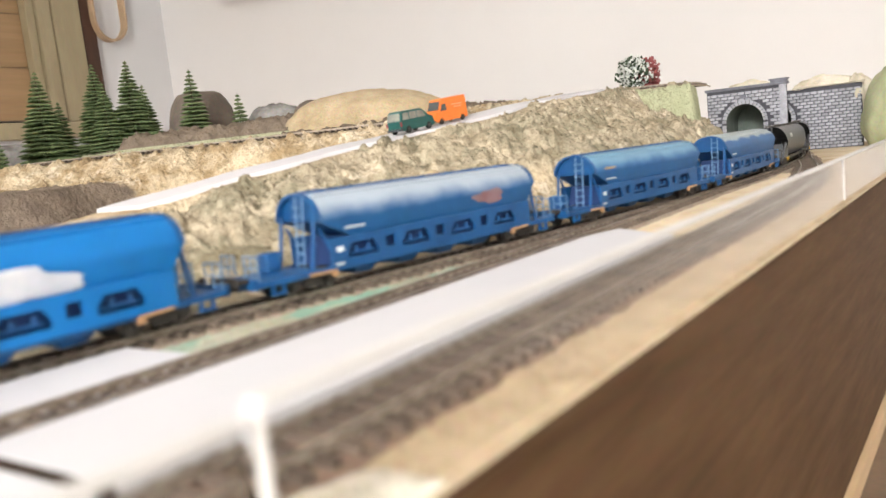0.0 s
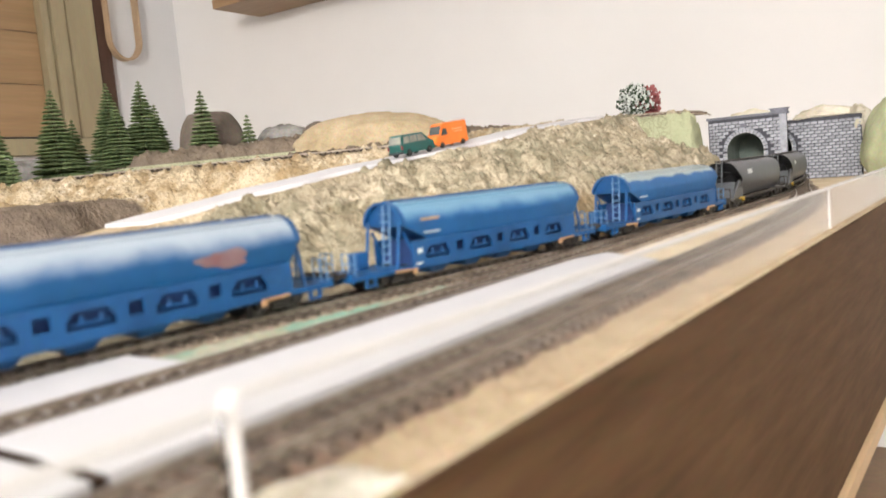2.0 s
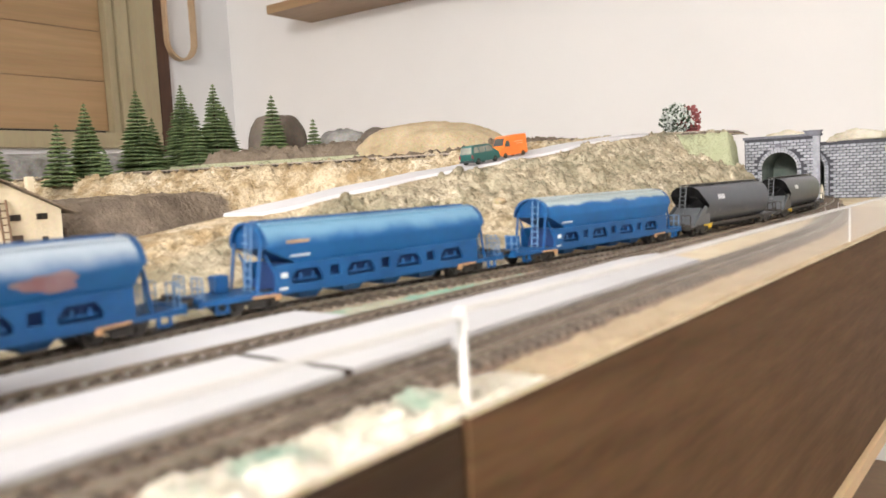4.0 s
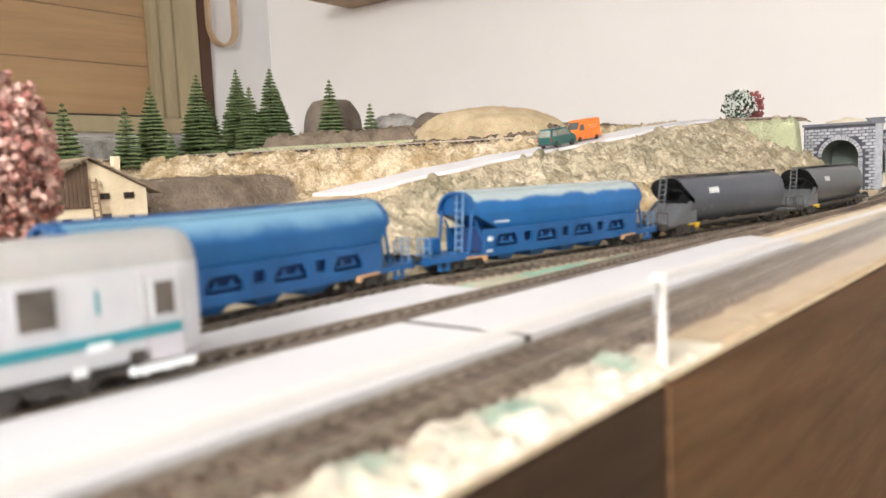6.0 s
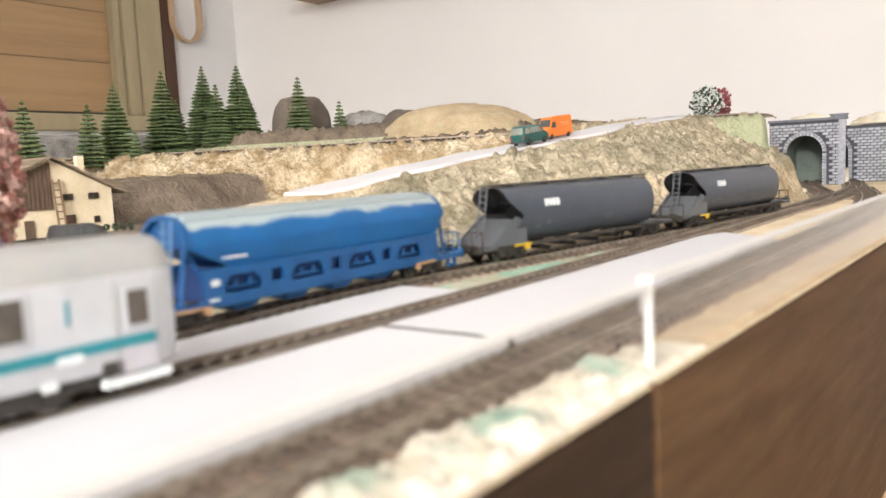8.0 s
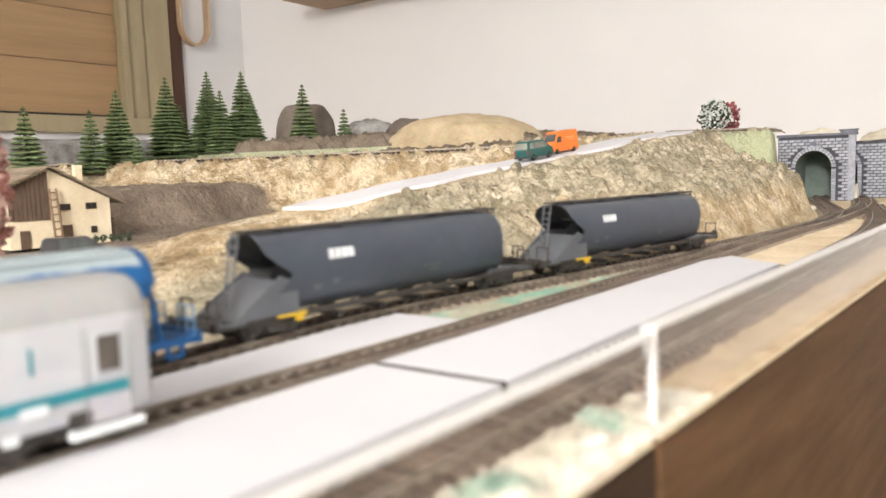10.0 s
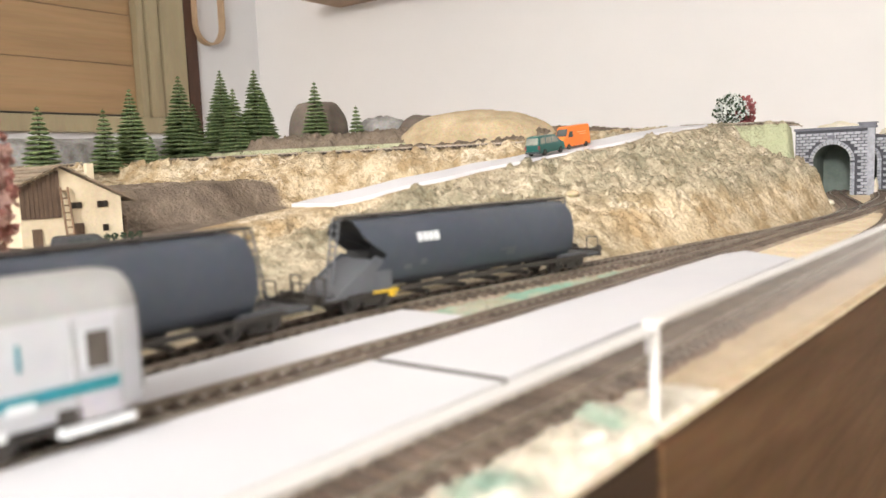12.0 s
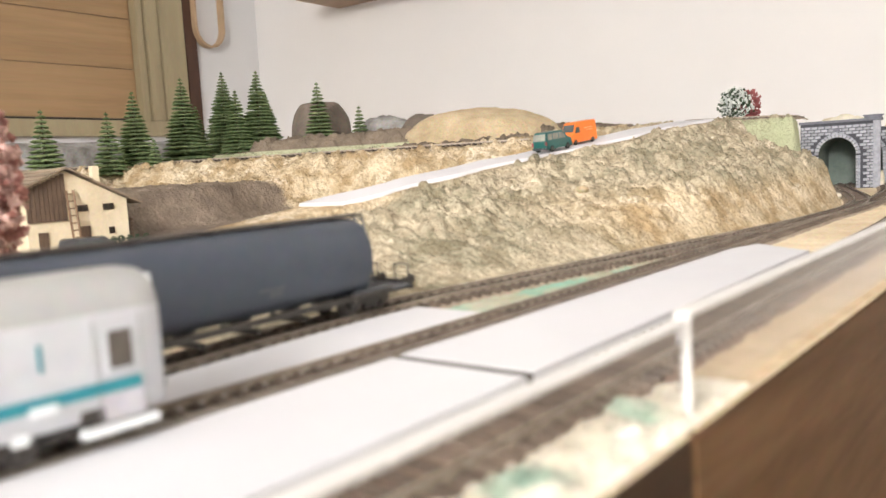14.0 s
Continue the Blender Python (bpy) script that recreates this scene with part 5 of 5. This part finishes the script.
# ---- leafy trees ----
def leafy(name, label, x, y, z, h, r, mats, seed, n, size, low=0.25):
    rng = random.Random(seed)
    th = empty(name, label, "tree", "", pose(x, y, z))
    bm = bmesh.new()
    rod(bm, (0, 0, 0), (0, 0, h * 0.6), r * 0.09, 8, r * 0.04)
    for k in range(6):
        a = k * 2.1
        rod(bm, (0, 0, h * (0.25 + 0.05 * k)), (r * 0.6 * math.cos(a), r * 0.6 * math.sin(a), h * (0.45 + 0.07 * k)), r * 0.035, 6, r * 0.015)
    part("trunk", bm, M_BARK, th)
    for mi, (m, side) in enumerate(mats):
        verts, faces = [], []
        for k in range(n):
            while True:
                p = Vector((rng.uniform(-1, 1), rng.uniform(-1, 1), rng.uniform(-1, 1)))
                if 0.45 < p.length < 1 and side(p):
                    break
            k2 = 1 + 0.18 * noise.noise(p * 2.2 + Vector((seed, 0, 0)))
            c = Vector((p.x * r * k2, p.y * r * k2, h * (low + (1 - low) * 0.5 * (1 + p.z * k2))))
            q = Euler((rng.uniform(0, 6), rng.uniform(0, 6), rng.uniform(0, 6))).to_matrix()
            s = size * rng.uniform(0.6, 1.25)
            b = len(verts)
            for v in ((1, 0, 0), (0, 1, 0), (-1, 0.1, 0), (0, -1, 0.1), (0.1, 0, 0.8), (0, 0.1, -0.7)):
                verts.append(tuple(c + q @ (Vector(v) * s)))
            faces += [(b, b + 1, b + 4), (b + 1, b + 2, b + 4), (b + 2, b + 3, b + 4), (b + 3, b, b + 4), (b + 1, b, b + 5), (b + 2, b + 1, b + 5), (b + 3, b + 2, b + 5), (b, b + 3, b + 5)]
        me = bpy.data.meshes.new("crown")
        me.from_pydata(verts, [], faces)
        me.materials.append(m)
        cr = new("crown", me)
        cr.parent = th
    return th


M_WHITELEAF = mat("white_blossom_foam", (0.68, 0.70, 0.68), 0.9, (0.55, 0.58, 0.55), 200)
M_DARKLEAF = mat("dark_green_foam", (0.045, 0.075, 0.04), 0.9, None, 200)
M_REDLEAF = mat("red_foam_leaves", (0.34, 0.10, 0.10), 0.9, (0.22, 0.055, 0.055), 120)
M_PINK = mat("dusty_pink_foam_leaves", (0.46, 0.22, 0.19), 0.9, (0.30, 0.12, 0.10), 120, fine=0.2)
M_PINK2 = mat("pale_pink_foam_leaves", (0.66, 0.45, 0.40), 0.9, (0.50, 0.30, 0.26), 120, fine=0.2)
every = lambda p: True
leafy("leafy_tree", "small round tree with white blossom on the hilltop", -0.354, 1.127, 0.120, 0.056, 0.026, [(M_WHITELEAF, every), (M_DARKLEAF, every)], 5, 330, 0.0026, 0.05)
leafy("leafy_tree", "small round tree with red leaves on the hilltop", -0.338, 1.150, 0.120, 0.054, 0.018, [(M_REDLEAF, every)], 6, 420, 0.0026, 0.05)
leafy("leafy_tree", "round model tree with dusty pink foliage", -0.452, 0.031, land_z(-0.452, 0.031), 0.128, 0.038, [(M_PINK, every), (M_PINK2, every)], 8, 1500, 0.0034, 0.05)


# ---- vehicles ----
def sheet_box(bm, P, w0, w1):
    """A body from a side outline (y, z), with widths below and above."""
    zs = [z for y, z in P]
    lo, hi = min(zs), max(zs)
    wid = lambda z: w0 + (w1 - w0) * (max(0, (z - lo) / (hi - lo) - 0.45) / 0.55)
    a = [bm.verts.new((wid(z), y, z)) for y, z in P]
    b = [bm.verts.new((-wid(z), y, z)) for y, z in P]
    bm.faces.new(a), bm.faces.new(b[::-1])
    for i in range(len(P)):
        j = (i + 1) % len(P)
        bm.faces.new((a[i], b[i], b[j], a[j]))
    bmesh.ops.recalc_face_normals(bm, faces=bm.faces)
    bevel(bm, 0.0008, 2)


M_TYRE = mat("black_tyre_rubber", (0.02, 0.02, 0.02), 0.8, None, 100)
M_GREENCAR = mat("teal_green_car_plastic", (0.006, 0.095, 0.085), 0.35, (0.005, 0.08, 0.07), 60)
M_ORANGE = mat("orange_van_plastic", (0.80, 0.20, 0.03), 0.4, (0.72, 0.17, 0.025), 60)
M_ORANGE2 = mat("pale_orange_print", (0.85, 0.42, 0.22), 0.5, None, 60)
M_GREYCAR = mat("dark_grey_car_plastic", (0.05, 0.05, 0.055), 0.35, None, 60)
M_CARGLASS = mat("smoky_car_glass", (0.04, 0.05, 0.05), 0.15, (0.08, 0.09, 0.09), 60, spec=0.6)
M_PALEGLASS = mat("see_through_car_glass", (0.30, 0.30, 0.26), 0.2, (0.16, 0.17, 0.15), 60, spec=0.6)


def vehicle(name, label, m, at, outline, half, top, windows, wheels, glass, extras=()):
    th = empty(name, label, "van", "", at)
    bm = bmesh.new()
    sheet_box(bm, outline, half, top)
    part("body", bm, m, th, "", False)
    for kind, P in windows:
        bm = bmesh.new()
        if kind == "side":
            for s in (-1, 1):
                f = [bm.verts.new((s * (half + (top - half) * 0.62 * max(0, (z - 0.010) / 0.012) + 0.0004), y, z)) for y, z in P]
                bm.faces.new(f if s > 0 else f[::-1])
        else:
            (y0, z0), (y1, z1), w0, w1 = P
            bm.faces.new([bm.verts.new(p) for p in ((-w0, y0, z0), (w0, y0, z0), (w1, y1, z1), (-w1, y1, z1))])
        part("window", bm, glass, th)
    for y in wheels:
        for s in (-1, 1):
            bm = bmesh.new()
            rod(bm, (s * (half - 0.0022), y, 0.0036), (s * (half + 0.0003), y, 0.0036), 0.0036, 16)
            w = part("wheel", bm, M_TYRE, th)
            bm = bmesh.new()
            rod(bm, (s * (half + 0.0002), y, 0.0036), (s * (half + 0.0006), y, 0.0036), 0.0020, 12)
            part("rim", bm, M_WHEEL, w)
    for nm, mm, c in extras:
        bm = bmesh.new()
        box(bm, *c)
        part(nm, bm, mm, th)
    return th


def on_road(y, side, turn=0.0):
    a, b = Vector((road_x(y - 0.02), y - 0.02, road_z(y - 0.02))), Vector((road_x(y + 0.02), y + 0.02, road_z(y + 0.02)))
    d = b - a
    yaw = math.degrees(math.atan2(-d.x, d.y))
    tilt = math.degrees(math.atan2(d.z, Vector((d.x, d.y)).length))
    c = (a + b) / 2
    m = pose(c.x, c.y, c.z + 0.0024, 0, 0, yaw) @ pose(0, 0, 0, tilt, 0, 0)
    return m @ pose(side, 0, 0, 0, 0, turn)


green_out = [(-0.0255, 0.0030), (-0.0262, 0.0120), (-0.0235, 0.0212), (-0.0215, 0.0222), (0.0085, 0.0222), (0.0100, 0.0216), (0.0185, 0.0142), (0.0250, 0.0120), (0.0262, 0.0060), (0.0255, 0.0030)]
vehicle("minibus", "teal green model minibus standing on the white road", M_GREENCAR, on_road(0.586, 0.014, 4) @ Matrix.Scale(0.92, 4), green_out, 0.0100, 0.0086,
        [("side", [(-0.0238, 0.0135), (-0.0140, 0.0135), (-0.0140, 0.0202), (-0.0222, 0.0202)]), ("side", [(-0.0128, 0.0135), (-0.0020, 0.0135), (-0.0020, 0.0202), (-0.0128, 0.0202)]), ("side", [(-0.0008, 0.0135), (0.0130, 0.0135), (0.0075, 0.0202), (-0.0008, 0.0202)]), ("end", ((0.0172, 0.0156), (0.0108, 0.0212), 0.0082, 0.0074)), ("end", ((-0.0264, 0.0130), (-0.0242, 0.0204), 0.0082, 0.0076))],
        (-0.0165, 0.0160), M_PALEGLASS, [("bumper", M_GREYCAR, (-0.0095, 0.0095, -0.0272, -0.0250, 0.0030, 0.0056)), ("tail_light", M_REDLEAF, (0.0082, 0.0101, -0.0268, -0.0255, 0.0075, 0.0118)), ("tail_light", M_REDLEAF, (-0.0101, -0.0082, -0.0268, -0.0255, 0.0075, 0.0118))])
orange_out = [(-0.0300, 0.0030), (-0.0303, 0.0300), (-0.0290, 0.0312), (0.0120, 0.0308), (0.0150, 0.0290), (0.0205, 0.0170), (0.0285, 0.0135), (0.0300, 0.0070), (0.0295, 0.0030)]
vehicle("delivery_van", "orange model delivery van with a high roof on the road", M_ORANGE, on_road(0.655, -0.005, 178) @ Matrix.Scale(0.80, 4), orange_out, 0.0115, 0.0104,
        [("side", [(0.0080, 0.0160), (0.0190, 0.0160), (0.0150, 0.0240), (0.0080, 0.0240)]), ("end", ((0.0204, 0.0178), (0.0158, 0.0278), 0.0098, 0.0092))],
        (-0.0190, 0.0190), M_CARGLASS, [("bumper", M_GREYCAR, (-0.0110, 0.0110, 0.0285, 0.0308, 0.0028, 0.0058)), ("print", M_ORANGE2, (-0.0119, -0.0114, -0.020, -0.002, 0.0210, 0.0222)), ("print", M_ORANGE2, (-0.0119, -0.0114, -0.020, -0.006, 0.0180, 0.0190)), ("print", M_ORANGE2, (0.0114, 0.0119, -0.020, -0.002, 0.0210, 0.0222)), ("print", M_ORANGE2, (0.0114, 0.0119, -0.020, -0.006, 0.0180, 0.0190))])
gx, gy = -0.594, 0.186
vehicle("minivan", "dark grey model minivan parked before the house", M_GREYCAR, pose(gx, gy, land_z(gx, gy) + 0.001, 0, 0, -25), green_out, 0.0100, 0.0086,
        [("side", [(-0.0128, 0.0135), (-0.0020, 0.0135), (-0.0020, 0.0202), (-0.0128, 0.0202)]), ("side", [(-0.0008, 0.0135), (0.0130, 0.0135), (0.0075, 0.0202), (-0.0008, 0.0202)]), ("end", ((0.0172, 0.0156), (0.0108, 0.0212), 0.0082, 0.0074))],
        (-0.0165, 0.0160), M_CARGLASS)

# ---- the farmhouse ----
M_PLASTERWALL = mat("cream_house_plaster", (0.74, 0.65, 0.48), 0.9, (0.63, 0.53, 0.37), 40, bump=0.3)
M_BARN = mat("brown_weathered_boards", (0.13, 0.085, 0.055), 0.85, (0.085, 0.055, 0.038), 60, stretch=(1, 6, 1))
M_TILE = vary(mat("grey_brown_roof_slab", (0.26, 0.20, 0.145), 0.85, (0.19, 0.145, 0.10), 70, bump=0.4), 0.2)
M_LADDER = mat("brown_ladder_wood", (0.24, 0.15, 0.09), 0.8, (0.16, 0.10, 0.06), 60)
M_HOLE = mat("dark_window_pane", (0.03, 0.026, 0.022), 0.3, None, 60)


def farmhouse():
    z0 = land_z(-0.77, 0.28)
    th = empty("farmhouse", "cream plastered farmhouse with brown boards and slab roof", "house", "", pose(-0.7545, 0.272, z0, 0, 0, -6))
    # local: +x is the gable front, y along it
    L, R, D = -0.060, 0.040, 0.110
    ax, az, el, er = -0.021, 0.078, 0.061, 0.046
    P = [(L, 0.0), (R, 0.0), (R, er), (ax, az), (L, el)]
    bm = bmesh.new()
    a = [bm.verts.new((0, y, z)) for y, z in P]
    b = [bm.verts.new((-D, y, z)) for y, z in P]
    bm.faces.new(a), bm.faces.new(b[::-1])
    for i in range(5):
        j = (i + 1) % 5
        bm.faces.new((a[i], b[i], b[j], a[j]))
    bmesh.ops.recalc_face_normals(bm, faces=bm.faces)
    part("wall", bm, M_PLASTERWALL, th)
    # boards on the barn side of the gable
    for k in range(9):
        y = L + 0.001 + k * 0.0042
        top = el + (az - el) * (y + 0.002 - L) / (ax - L) - 0.002
        bm = bmesh.new()
        box(bm, 0.0002, 0.0016, y, y + 0.0038, 0.028, top)
        part("board", bm, M_BARN, th)
    # roof slabs
    for side, y0, y1, za, zb in (("r", ax, R + 0.012, az, er - 0.0075), ("l", ax, L - 0.012, az, el - 0.006)):
        steps = 6
        for i in range(steps):
            u0, u1 = i / steps, (i + 1.12) / steps
            ya, yb = y0 + (y1 - y0) * u0, y0 + (y1 - y0) * u1
            z_a, z_b = za + (zb - za) * u0 + 0.0012, za + (zb - za) * u1 + 0.0012
            for q in range(4):
                x1 = 0.008 - q * 0.032
                bm = bmesh.new()
                t = 0.0018
                loft(bm, [[(x1, ya, z_a), (x1 - 0.0312, ya, z_a), (x1 - 0.0312, yb, z_b + 0.0012), (x1, yb, z_b + 0.0012)], [(x1, ya, z_a + t), (x1 - 0.0312, ya, z_a + t), (x1 - 0.0312, yb, z_b + t + 0.0012), (x1, yb, z_b + t + 0.0012)]])
                part("roof_slab", bm, M_TILE, th)
    bm = bmesh.new()
    box(bm, -0.036, -0.028, 0.019, 0.026, 0.050, 0.082)
    part("chimney", bm, M_PLASTERWALL, th)
    for y, z, w, h in ((-0.0065, 0.036, 0.011, 0.0065), (0.020, 0.036, 0.011, 0.0065), (0.0215, 0.011, 0.006, 0.007)):
        bm = bmesh.new()
        box(bm, 0.0002, 0.0012, y - w / 2, y + w / 2, z, z + h)
        wn = part("window", bm, M_BARN, th)
        bm = bmesh.new()
        box(bm, 0.0008, 0.0016, y - w / 2 + 0.0008, y - 0.0003, z + 0.0008, z + h - 0.0008)
        box(bm, 0.0008, 0.0016, y + 0.0003, y + w / 2 - 0.0008, z + 0.0008, z + h - 0.0008)
        part("pane", bm, M_HOLE, wn)
    for y, w, h in ((-0.046, 0.009, 0.018), (-0.006, 0.011, 0.021)):
        bm = bmesh.new()
        box(bm, 0.0002, 0.0014, y - w / 2, y + w / 2, 0.0, h)
        part("door", bm, M_BARN, th)
    bm = bmesh.new()
    for y in (-0.0215, -0.0145):
        rod(bm, (0.012, y, 0.0), (0.003, y, 0.058), 0.0012, 6)
    for i in range(8):
        u = (i + 0.5) / 8
        rod(bm, (0.012 - 0.009 * u, -0.0215, 0.058 * u), (0.012 - 0.009 * u, -0.0145, 0.058 * u), 0.0008, 6)
    part("ladder", bm, M_LADDER, th, "wooden ladder leaning on the wall")
    for x, z in ((-0.02, 0.012), (-0.02, 0.032)):
        bm = bmesh.new()
        box(bm, x - 0.006, x + 0.006, R + 0.0002, R + 0.0012, z, z + 0.008)
        part("window", bm, M_HOLE, th)
    for k in range(7):
        bm = bmesh.new()
        rod(bm, (-0.016, R + 0.004, 0.002 + k * 0.0036), (-0.002, R + 0.004, 0.002 + k * 0.0036), 0.0018, 7)
        part("log", bm, M_BARN, th)
    return th


farmhouse()
# low scrub beside the house
for k in range(5):
    leafy("scrub", "tiny dark green scrub in front of the farmhouse", -0.733 + 0.002 * k, 0.283 + 0.008 * k, land_z(-0.733, 0.29), 0.009, 0.0035, [(M_DARKLEAF, every)], 60 + k, 40, 0.0012, 0.1)


def motions():
    times = [i * 0.5 for i in range(29)]
    for th, off in WAGONS:
        rows = []
        for t in times:
            s = START - SPEED * t + off
            a, b = WAY_A.at(s - 0.081), WAY_A.at(s + 0.081)
            rows.append((t, lie((a + b) / 2, (b - a).normalized(), 0.007)))
        walk(th, rows)
    # wheelsets roll on the rails
    ticks = [i / 15 for i in range(211)]
    for w, wy, r in WHEELS[:24]:
        walk(w, [(t, pose(0, wy, r, math.degrees(SPEED * t / r))) for t in ticks])


motions()
